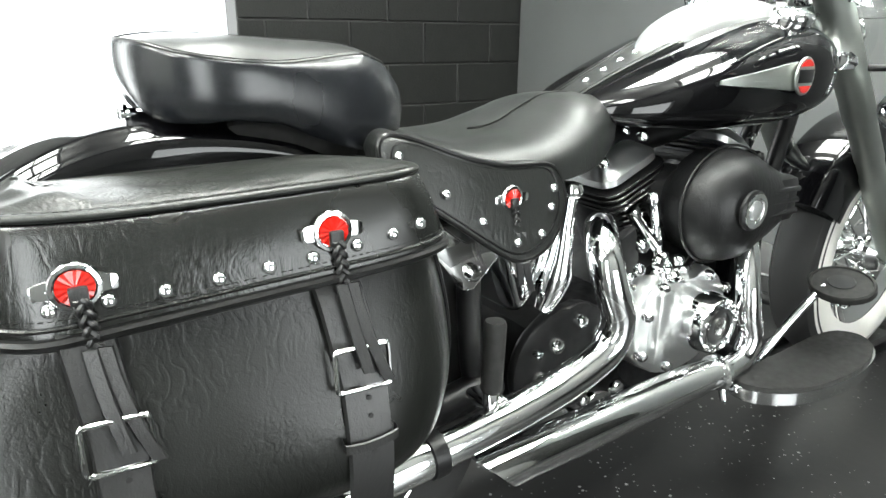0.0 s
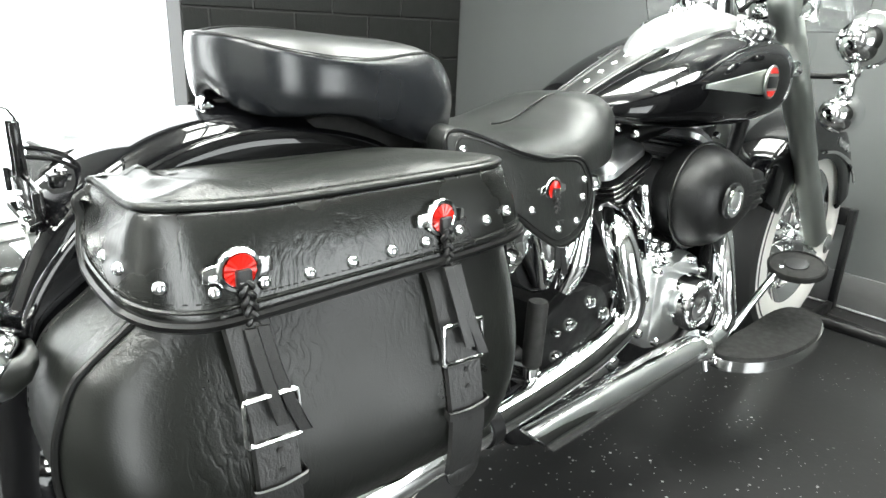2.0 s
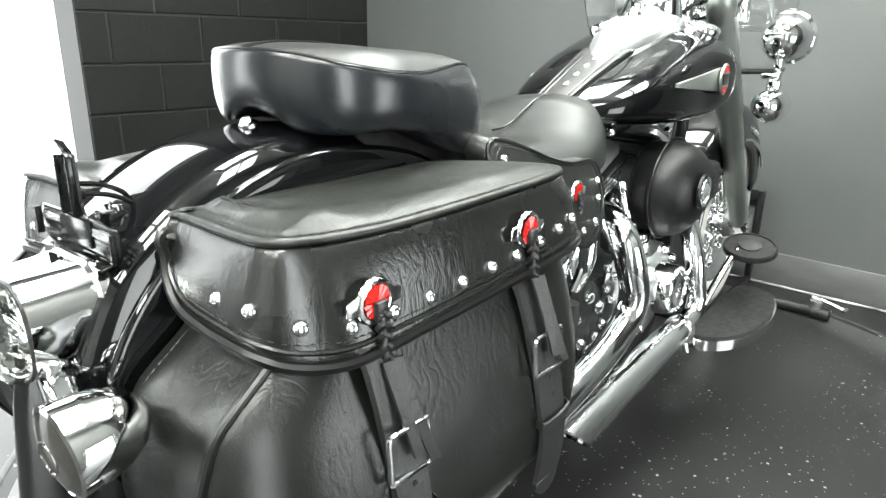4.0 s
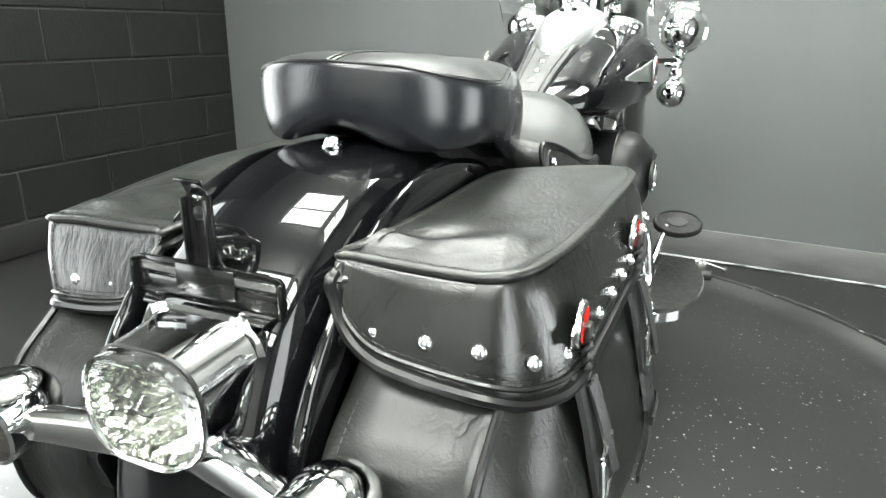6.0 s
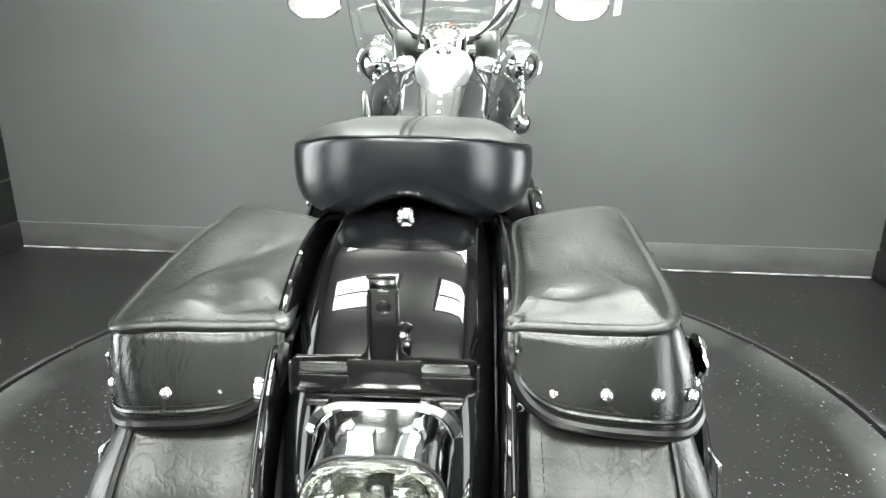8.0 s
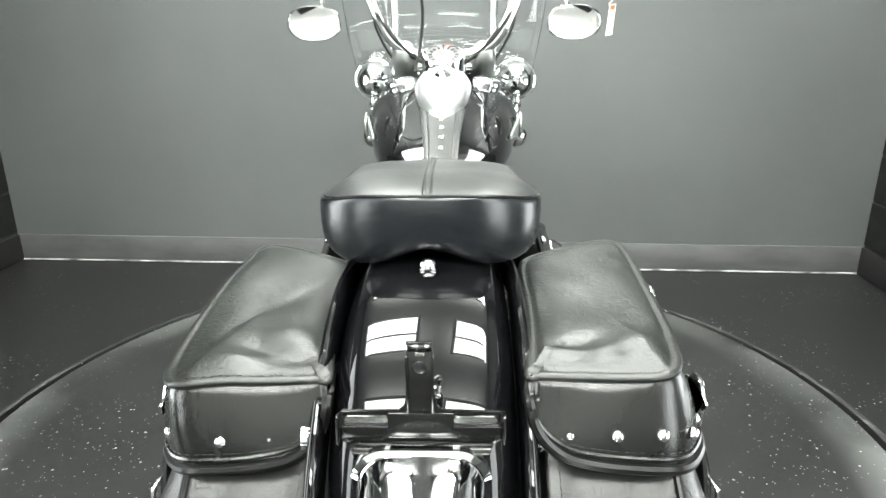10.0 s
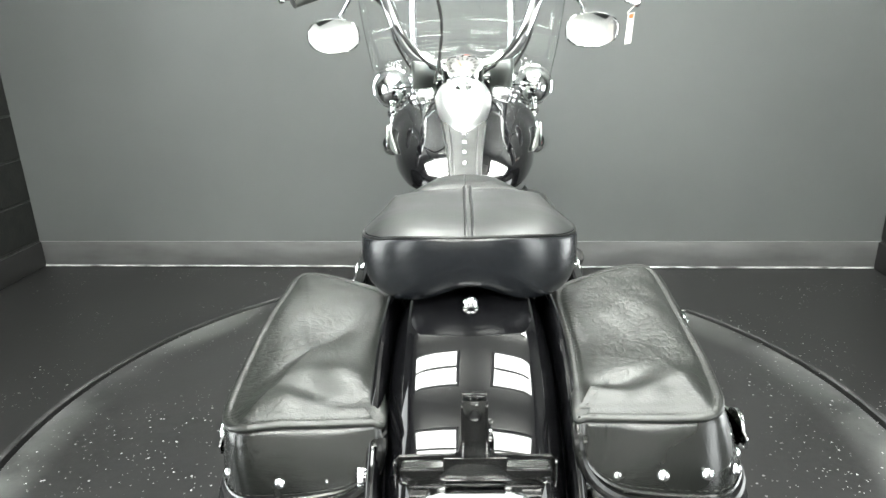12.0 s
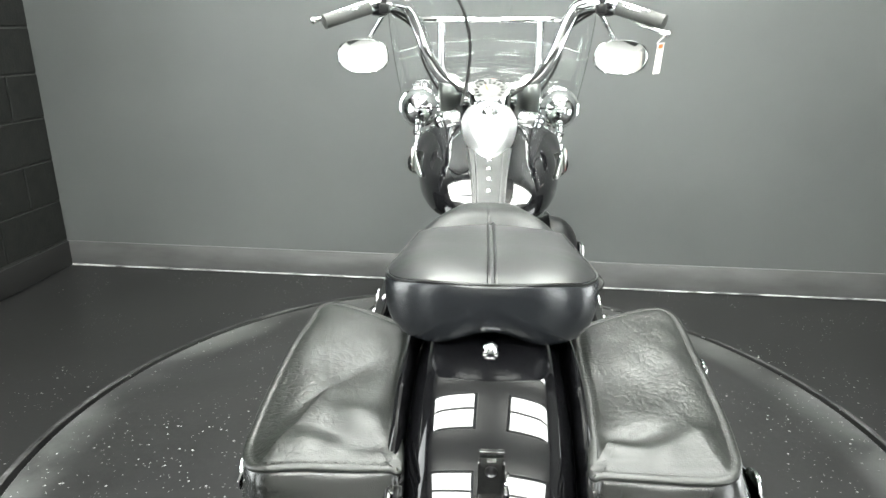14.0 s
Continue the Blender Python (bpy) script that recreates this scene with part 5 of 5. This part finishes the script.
part("hub_cap", lathe([(0.055, 0), (0.06, 0.01), (0.05, 0.03), (0.02, 0.042), (0, 0.043)], (0.055, 1.80, 0.315), (1, 0, 0), 28), M_CHROME, rim)
FF = [(2.12, 0.43, 0.078), (2.075, 0.53, 0.08), (1.99, 0.625, 0.082), (1.88, 0.68, 0.082), (1.77, 0.695, 0.082), (1.65, 0.678, 0.082), (1.55, 0.635, 0.08), (1.47, 0.57, 0.078), (1.425, 0.49, 0.074)]
ff = part("front_fender", loft(fender_rings(FF, 0.115, 0.03)), M_PAINT, bike, "gloss black front fender with chrome trim")
part("fender_trim", tube([(0.086, 1.76, 0.585), (0.086, 1.85, 0.576), (0.086, 1.95, 0.548), (0.086, 2.03, 0.512), (0.082, 2.10, 0.455)], 0.006, 8), M_CHROME, ff, "chrome fender trim")
for k in range(9):
    part("script_badge", box((0.084, 1.86 + 0.013 * k, 0.603 - 0.0042 * k - 0.006 * (k % 2)), (0.087, 1.87 + 0.013 * k, 0.615 - 0.0042 * k + 0.005 * (k % 3 == 0)), 0.001), M_CHROME, ff)

# ---- engine and running gear ----
crank = Vector((0, 0.84, 0.36))
part("crankcase", join(lathe([(0, -0.11), (0.13, -0.11), (0.145, -0.09), (0.145, 0.09), (0.13, 0.11), (0, 0.11)], crank, (1, 0, 0), 40), box((-0.1, 0.72, 0.20), (0.1, 0.98, 0.42), 0.03), box((-0.11, 0.50, 0.24), (0.115, 0.76, 0.44), 0.035)), M_ENGINE, bike, "black crankcase and gearbox")
for name, ang in (("rear_cylinder", 22.5), ("front_cylinder", -22.5)):
    d = Vector((0, -math.sin(radians(ang)), math.cos(radians(ang))))
    c0 = Vector((0, 0.892 if ang > 0 else 0.935, 0.320 if ang > 0 else 0.335)) + d * 0.13
    jug = part(name, lathe([(0.05, 0), (0.06, 0), (0.06, 0.17), (0, 0.17)], c0, d, 28), M_ENGINE, bike, "black finned cylinder")
    side = Vector((1, 0, 0))
    fwd = side.cross(d)
    edge_mat = M_STEEL if ang > 0 else M_ENGINE
    shift = fwd * (-0.022 if ang > 0 else 0.0)
    for k in range(14):
        h = 0.010 + 0.0108 * k
        w, l = (0.067 + 0.006 * (k > 8), 0.046 + 0.006 * (k > 8))
        o = c0 + d * h + shift
        out = [o + side * px + fwd * pz for px, pz in rounded_rect(0, 0, w, l, 0.03, 4)]
        part("fin", slab(out, d * 0.0045, 0), M_ENGINE, jug)
        part("fin_edge", tube([p + d * 0.0025 for p in out[-5:] + out[:5]], 0.0022, 5, smooth=False), edge_mat, jug, "machined fin edge")
    o = c0 + d * 0.165 + shift * 0.5
    for hh, grow, mat, nm in ((0.0, 0.0, M_ENGINE, "head"), (0.045, -0.004, M_CONSOLE, "rocker_cover")):
        rg = []
        for q, g in ((0, -0.004), (0.004, 0), (0.016, 0), (0.036, -0.02), (0.043, -0.036)):
            rg.append([o + d * (hh + q) + side * px + fwd * pz for px, pz in rounded_rect(0, 0, 0.082 + grow + g, 0.070 + grow + g, 0.026, 5)])
        part(nm, loft(rg), mat, jug, "chrome rocker cover" if mat == M_CONSOLE else "")
    for z in (0.006, 0.016, 0.026, 0.036):
        out = [o + d * z + side * px + fwd * pz for px, pz in rounded_rect(0, 0, 0.088, 0.074, 0.03, 5)]
        part("head_fin", slab(out, d * 0.004, 0), M_ENGINE, jug)
        part("fin_edge", tube([p + d * 0.002 for p in out[-6:] + out[:6]], 0.002, 5, smooth=False), edge_mat, jug)
    for px, pz in ((0.06, 0.05), (0.06, -0.05), (0.015, 0.055), (0.015, -0.055)):
        p = o + d * 0.086 + side * px + fwd * pz
        part("bolt", lathe([(0.009, 0), (0.009, 0.008), (0.006, 0.013), (0, 0.014)], p, d, 12), M_CHROME, jug)
    # pushrod tubes
    for k, off in enumerate((-0.018, 0.018)):
        a = crank + Vector((0.135, (-0.03 if ang > 0 else 0.03) + off, 0.10))
        b = c0 + d * 0.165 + side * 0.09 + fwd * (off * 1.6)
        v = b - a
        L = v.length
        part("pushrod_tube", lathe([(0.014, 0), (0.014, 0.012), (0.009, 0.016), (0.009, L * 0.45), (0.013, L * 0.46), (0.013, L * 0.6), (0.009, L * 0.61), (0.009, L - 0.02), (0.013, L - 0.015), (0.013, L)], a, v, 14), M_CHROME, jug, "chrome pushrod tube")
    part("tappet_block", box(tuple(crank + Vector((0.115, -0.065 if ang > 0 else 0.01, 0.065))), tuple(crank + Vector((0.16, -0.01 if ang > 0 else 0.065, 0.105))), 0.006), M_CHROME, jug)

cam_cover = part("cam_cover", join(slab([(0.12, y, z) for y, z in spline([(0.70, 0.43), (0.75, 0.475), (0.82, 0.45), (0.88, 0.475), (0.93, 0.44), (0.94, 0.38), (0.91, 0.32), (0.85, 0.295), (0.77, 0.30), (0.71, 0.34)], 4, closed=True)], (0.045, 0, 0), 0.008), box((0.16, 0.735, 0.33), (0.185, 0.775, 0.46), 0.006)), M_CONSOLE, bike, "polished chrome cam cover")
tm = Vector((0.16, 0.862, 0.385))
part("timer_cover", lathe([(0.056, 0), (0.056, 0.02), (0.052, 0.05), (0.049, 0.056), (0.044, 0.058), (0.042, 0.054), (0, 0.054)], tm, (1, 0, 0), 36), M_CHROME, cam_cover, "round chrome timer cover")
part("timer_ring", lathe([(0.034, 0.054), (0.034, 0.056), (0.026, 0.056), (0.026, 0.0545)], tm, (1, 0, 0), 32), M_DARKFACE, cam_cover)
part("timer_badge", lathe([(0.016, 0.054), (0.016, 0.0565), (0.008, 0.0575), (0, 0.0575)], tm, (1, 0, 0), 24), M_STEEL, cam_cover)
for k in range(5):
    a = radians(20 + 72 * k)
    part("bolt", lathe([(0.006, 0), (0.006, 0.004), (0, 0.006)], tm + Vector((0.055, 0.041 * math.cos(a), 0.041 * math.sin(a))), (1, 0, 0), 10), M_CHROME, cam_cover)
for y, z in ((0.715, 0.35), (0.72, 0.42), (0.755, 0.463), (0.785, 0.313), (0.93, 0.43), (0.88, 0.462), (0.76, 0.40), (0.76, 0.345)):
    part("bolt", lathe([(0.010, 0), (0.010, 0.012), (0.007, 0.017), (0, 0.018)], (0.163, y, z), (1, 0, 0), 12), M_CHROME, cam_cover)
# scattered hardware round the gearbox
for x, y, z, r in ((0.115, 0.55, 0.40, 0.014), (0.115, 0.60, 0.43, 0.012), (0.115, 0.52, 0.35, 0.013), (0.115, 0.58, 0.345, 0.012), (0.118, 0.64, 0.40, 0.013), (0.115, 0.68, 0.33, 0.012), (0.115, 0.70, 0.28, 0.014), (0.115, 0.62, 0.28, 0.012), (0.12, 0.66, 0.47, 0.01), (0.13, 0.71, 0.50, 0.01), (0.14, 0.745, 0.51, 0.012), (0.14, 0.70, 0.545, 0.011), (0.118, 0.63, 0.345, 0.009), (0.118, 0.66, 0.36, 0.010), (0.118, 0.665, 0.43, 0.008), (0.118, 0.56, 0.30, 0.010), (0.118, 0.69, 0.40, 0.009), (0.12, 0.695, 0.445, 0.010), (0.12, 0.505, 0.40, 0.008), (0.125, 0.69, 0.49, 0.008), (0.13, 0.66, 0.52, 0.009)):
    part("bolt", lathe([(r, 0), (r, 0.006), (r * 0.8, 0.012), (r * 0.4, 0.014), (0, 0.014)], (x + 0.018, y, z), (1, 0, 0), 12), M_CHROME, bike, "chrome bolt head")
part("gearbox_cover", slab([(0.112, y, z) for y, z in spline([(0.47, 0.36), (0.50, 0.43), (0.58, 0.46), (0.65, 0.44), (0.68, 0.38), (0.66, 0.31), (0.58, 0.27), (0.50, 0.29)], 4, closed=True)], (0.02, 0, 0), 0.006), M_ENGINE, bike, "black gearbox side cover")
part("oil_filter", lathe([(0.035, 0), (0.038, 0.01), (0.038, 0.08), (0.03, 0.088), (0, 0.09)], (0.05, 1.0, 0.27), (0.1, 1, 0), 24), M_CHROME, bike)
part("starter_cover", lathe([(0.045, 0), (0.045, 0.03), (0.04, 0.04), (0, 0.045)], (0.09, 0.67, 0.235), (1, 0, 0), 28), M_CHROME, bike, "chrome domed cover")

# air cleaner in a black cover
ac = Vector((0.10, 0.912, 0.590))
prof = [(0.0, 0.0), (0.094, 0.0), (0.1, 0.006), (0.1, 0.04), (0.106, 0.045), (0.108, 0.052), (0.106, 0.062), (0.102, 0.078), (0.092, 0.096), (0.074, 0.111), (0.054, 0.121), (0.038, 0.124), (0, 0.124)]
bm = lathe(prof, ac, (1, 0, 0), 44)
for v in bm.verts:
    r = v.co - ac
    if r.z > 0:
        v.co.z -= 0.14 * r.z
    if r.y > 0 and abs(r.z) < 0.075:
        v.co.y += 0.06 * smoothstep(0, 0.1, r.y) * (1 - smoothstep(0.02, 0.085, abs(r.z))) * smoothstep(-0.02, 0.04, r.x)
cleaner = part("air_cleaner", bm, M_COVER, bike, "round air cleaner in a black fabric cover", sharp=50)
part("cover_seam", tube([ac + Vector((0.052, 0.112 * math.cos(a) + 0.02 * max(0, math.cos(a)), 0.112 * math.sin(a) * (0.86 if math.sin(a) > 0 else 1))) for a in [math.tau * k / 24 for k in range(24)]], 0.0022, 6, 2, closed=True), M_PIPING, cleaner)
eb = Vector((0.226, 0.885, 0.592))
part("badge", lathe([(0.034, 0), (0.034, 0.005), (0.03, 0.008), (0.027, 0.006), (0, 0.006)], eb, (1, 0, 0.0), 32), M_SATIN, cleaner, "round black badge")
part("badge_ring", lathe([(0.0295, 0.0062), (0.0295, 0.0095), (0.022, 0.0095), (0.021, 0.0065)], eb, (1, 0, 0), 32), M_CHROME, cleaner)
part("badge_middle", lathe([(0.015, 0.0062), (0.015, 0.009), (0.008, 0.012), (0, 0.0125)], eb + Vector((0, 0.001, 0.002)), (1, 0, 0), 20), M_CONSOLE, cleaner)
part("badge_middle", box((0.232, 0.8785, 0.577), (0.236, 0.893, 0.585), 0.002), M_CONSOLE, cleaner)
part("nose", box((0.12, 0.92, 0.55), (0.218, 1.045, 0.632), 0.014), M_SATIN, cleaner)
for z in (-0.02, 0.0, 0.02):
    part("rib", tube([(0.218, 0.93, 0.592 + z), (0.2185, 0.98, 0.591 + z), (0.217, 1.036, 0.590 + z)], 0.006, 8), M_SATIN, cleaner)
part("intake", lathe([(0.05, 0), (0.05, 0.08)], (0.03, 0.85, 0.60), (1, 0, 0), 20), M_SATIN, bike)

# exhaust
part("rear_pipe", tube([(0.08, 0.69, 0.56), (0.13, 0.635, 0.578), (0.175, 0.59, 0.578), (0.205, 0.568, 0.558), (0.219, 0.570, 0.52), (0.224, 0.586, 0.472), (0.224, 0.570, 0.427), (0.224, 0.50, 0.398), (0.224, 0.42, 0.382), (0.224, 0.33, 0.371), (0.224, 0.255, 0.366)], 0.0255, 20), M_CHROME, bike, "chrome rear exhaust pipe")
mf = part("upper_silencer", tube([(0.224, 0.262, 0.366), (0.224, 0.22, 0.364), (0.222, 0.05, 0.353), (0.22, -0.2, 0.337), (0.22, -0.3, 0.330)], [0.027, 0.029, 0.034, 0.036, 0.036], 20), M_CHROME, bike, "chrome slash-cut silencer")
part("clamp", lathe([(0.028, -0.012), (0.0305, -0.01), (0.0305, 0.01), (0.028, 0.012)], (0.224, 0.262, 0.366), (0, 1, 0.06), 24), M_SATIN, mf, "dark clamp")
part("front_pipe", tube([(0.08, 1.02, 0.60), (0.12, 1.01, 0.575), (0.165, 0.975, 0.535), (0.20, 0.940, 0.49), (0.222, 0.921, 0.44), (0.23, 0.920, 0.40), (0.235, 0.928, 0.36), (0.236, 0.912, 0.325), (0.237, 0.87, 0.314), (0.238, 0.82, 0.314)], 0.021, 18), M_CHROME, bike, "chrome front exhaust pipe")
rings = []
for y, z, r in ((0.86, 0.314, 0.022), (0.82, 0.316, 0.025), (0.76, 0.318, 0.029), (0.6, 0.317, 0.031), (0.45, 0.315, 0.031), (0.39, 0.314, 0.031), (0.352, 0.3135, 0.031), (0.351, 0.3135, 0.027)):
    cut_back = 1.0 if y < 0.36 else 0.0
    rings.append([(0.238 + r * math.cos(a), y - cut_back * math.sin(a) * 0.032, z + r * math.sin(a)) for a in [math.tau * k / 24 for k in range(24)]])
rings.append([(x, y + 0.03, z) for x, y, z in rings[-1]])
lw = part("lower_silencer", loft(rings), M_CHROME, bike, "chrome slash-cut silencer")
part("clamp", lathe([(0.026, -0.006), (0.031, -0.004), (0.031, 0.004), (0.026, 0.006)], (0.238, 0.835, 0.315), (0, 1, 0), 24), M_CHROME, lw)
part("clamp_screw", lathe([(0.006, 0), (0.006, 0.02), (0, 0.022)], (0.25, 0.838, 0.288), (0.3, 0, -1), 10), M_CHROME, lw)

# frame, oil tank, swing arm, pegs
part("frame", join(tube([(0.03, 1.34, 0.78), (0.05, 1.22, 0.52), (0.085, 1.12, 0.25), (0.1, 0.9, 0.17), (0.1, 0.5, 0.18), (0.1, 0.42, 0.35), (0.1, 0.40, 0.62)], 0.018, 12), tube([(-0.03, 1.34, 0.78), (-0.05, 1.22, 0.52), (-0.085, 1.12, 0.25), (-0.1, 0.9, 0.17), (-0.1, 0.5, 0.18), (-0.1, 0.42, 0.35), (-0.1, 0.40, 0.62)], 0.018, 12), tube([(0, 1.3, 0.82), (0, 1.0, 0.71), (0, 0.6, 0.66), (0, 0.35, 0.64)], 0.03, 12)), M_SATIN, bike, "black tubular frame")
part("regulator", box((-0.09, 1.03, 0.30), (0.09, 1.075, 0.62), 0.012), M_SATIN, bike, "black frame cover")
part("down_tube_cover", box((0.085, 1.02, 0.30), (0.13, 1.075, 0.66), 0.012), M_PAINT, bike)
oil = spline([(0.40, 0.62), (0.46, 0.65), (0.53, 0.655), (0.566, 0.64), (0.555, 0.58), (0.532, 0.505), (0.505, 0.487), (0.467, 0.472), (0.445, 0.51), (0.42, 0.57)], 4, closed=True)
rings = []
for x, f in ((-0.15, 1.0), (0.0, 1.0), (0.12, 1.0), (0.14, 0.985), (0.155, 0.93), (0.163, 0.84), (0.167, 0.7), (0.169, 0.4), (0.17, 0.1)):
    ring = []
    for y, z in oil:
        Y, Z = 0.49 + (y - 0.49) * f, 0.57 + (z - 0.57) * f
        ring.append((x - (0.5 * max(0, Y - 0.47) + 0.25 * max(0, 0.56 - Z)) * (x > 0.1), Y, Z))
    rings.append(ring)
part("oil_tank", loft(rings), M_CHROME, bike, "chrome oil tank", sharp=60)
line = part("oil_line", tube([(0.150, 0.545, 0.645), (0.155, 0.535, 0.61), (0.155, 0.53, 0.56), (0.152, 0.524, 0.52), (0.145, 0.51, 0.475)], [0.013, 0.012, 0.017, 0.022, 0.014], 18), M_CHROME, bike, "flared chrome oil line beside the tank")
part("line_cap", lathe([(0.012, -0.008), (0.016, -0.004), (0.017, 0.004), (0.012, 0.013), (0, 0.016)], (0.15, 0.547, 0.65), (0.1, 0.1, 1), 16), M_CHROME, line)
part("head_bracket", slab([(0.10, y, z) for y, z in ((0.70, 0.545), (0.735, 0.56), (0.75, 0.50), (0.735, 0.475), (0.71, 0.49))], (0.02, 0, 0), 0.004), M_ENGINE, bike)
for y, z, r in ((0.785, 0.505, 0.010), (0.80, 0.475, 0.009), (0.83, 0.49, 0.010), (0.845, 0.47, 0.008), (0.77, 0.475, 0.009), (0.755, 0.45, 0.008), (0.715, 0.46, 0.008)):
    part("bolt", lathe([(r, 0), (r, 0.008), (r * 0.7, 0.013), (0, 0.014)], (0.135, y, z), (1, 0.2, 0.3), 10), M_CHROME, bike)
for sx in (1, -1):
    part("strut_plate", slab([(0.15, 0.285, 0.64), (0.15, 0.41, 0.63), (0.15, 0.41, 0.58), (0.15, 0.368, 0.541), (0.15, 0.352, 0.543), (0.15, 0.305, 0.60)], (0.012, 0, 0), 0.003), M_CHROME, bike, "chrome strut plate", flip=sx < 0)
    part("bolt", lathe([(0.012, 0), (0.012, 0.006), (0.008, 0.01), (0, 0.011)], (0.162, 0.364, 0.566), (1, 0, 0), 14), M_CHROME, bike, flip=sx < 0)
    part("swing_arm", tube([(0.11, 0.45, 0.36), (0.115, 0.30, 0.34), (0.115, 0.165, 0.325)], 0.025, 12), M_SATIN, bike, flip=sx < 0)
    peg = part("pillion_peg", lathe([(0.011, -0.05), (0.0145, -0.046), (0.015, 0.045), (0.013, 0.05), (0, 0.051)], (0.215, 0.362, 0.468), (0.0, 0.03, 1), 18), M_RUBBER, bike, "folded rubber pillion peg", flip=sx < 0)
    part("peg_mount", join(lathe([(0.01, -0.075), (0.012, -0.05)], (0.215, 0.362, 0.468), (0, 0.03, 1), 14), box((0.17, 0.35, 0.385), (0.225, 0.385, 0.405), 0.005)), M_CHROME, peg, flip=sx < 0)
    # footboard
    pts = spline([(0.24, 0.875), (0.245, 1.0), (0.25, 1.13), (0.268, 1.185), (0.305, 1.20), (0.345, 1.165), (0.365, 1.09), (0.362, 1.0), (0.335, 0.915), (0.285, 0.865)], 5, closed=True)
    fb = part("footboard", slab([(x, y, 0.294 + 0.06 * (y - 0.9)) for x, y in pts], (0, 0, -0.022), 0.004), M_CHROME, bike, "chrome-edged rubber-topped footboard", flip=sx < 0)
    cx, cy = 0.303, 1.03
    part("rubber_pad", slab([(cx + (x - cx) * 0.94, cy + (y - cy) * 0.96, 0.2945 + 0.06 * (y - 0.9)) for x, y in pts], (0, 0, 0.007), 0.002), M_RUBBER, fb, "black rubber pad", flip=sx < 0)
    part("mount", box((0.10, 0.99, 0.262), (0.28, 1.02, 0.28), 0.004), M_SATIN, fb, flip=sx < 0)
ped = Vector((0.285, 1.115, 0.436))
pn = Vector((0, -0.45, 0.9)).normalized()
pu = Vector((1, 0, 0))
pv = pn.cross(pu)
oval = lambda f, d: [ped + pu * (0.058 * f * math.cos(a)) + pv * (0.044 * f * math.sin(a)) + pn * d for a in [math.tau * k / 32 for k in range(32)]]
pedal = part("brake_pedal", loft([oval(0.9, -0.014), oval(1.0, -0.012), oval(1.0, 0), oval(0.95, 0.003), oval(0.9, 0.003), oval(0.88, 0.0), oval(0.3, 0.001)]), M_RUBBER, bike, "oval rubber brake pedal on chrome arm")
part("pad_badge", loft([oval(0.42, 0.0015), oval(0.4, 0.003), oval(0.1, 0.003)]), M_SATIN, pedal)
part("pedal_arm", tube([(0.262, 1.105, 0.425), (0.250, 1.06, 0.385), (0.235, 1.0, 0.32), (0.225, 0.97, 0.27)], 0.008, 10), M_CHROME, pedal, "chrome pedal arm")

# ---- wheel chock ----
chock = thing("wheel_chock", "black steel wheel chock with chrome clamp lever holding the front wheel", "wheel chock", (0, 1.94, 0))
for sx in (1, -1):
    part("cross_bar", lathe([(0.012, 0.09), (0.019, 0.09), (0.019, 0.40), (0.015, 0.40), (0.015, 0.36)], (0, 0, 0.022), (sx, 0, 0), 20), M_SATIN, chock)
    part("upright", box((sx * 0.09 - 0.01, 0.18, 0.003), (sx * 0.09 + 0.01, 0.22, 0.36), 0.004), M_SATIN, chock)
    part("side_rail", box((sx * 0.09 - 0.01, -0.47, 0.002), (sx * 0.09 + 0.01, 0.18, 0.035), 0.003), M_SATIN, chock)
part("upright_link", box((-0.08, 0.195, 0.30), (0.08, 0.215, 0.36), 0.004), M_SATIN, chock)
part("bar_sleeve", lathe([(0.0192, 0), (0.0215, 0.002), (0.0215, 0.05), (0.0192, 0.052)], (0.345, 0, 0.022), (1, 0, 0), 20), M_SCUFF, chock, "grey bar sleeve")
lev = part("clamp_lever", tube([(0.34, 0.0, 0.07), (0.38, -0.01, 0.068), (0.44, -0.03, 0.06)], 0.006, 10), M_CHROME, chock, "chrome clamp lever")
part("clamp_body", box((0.335, -0.015, 0.036), (0.375, 0.012, 0.070), 0.004), M_STEEL, lev)
part("lever_pin", tube([(0.362, -0.006, 0.045), (0.362, -0.006, 0.08)], 0.005, 8, smooth=False), M_CHROME, lev)
part("lever_handle", tube([(0.436, -0.045, 0.06), (0.444, -0.015, 0.062)], 0.005, 8, smooth=False), M_CHROME, lev)
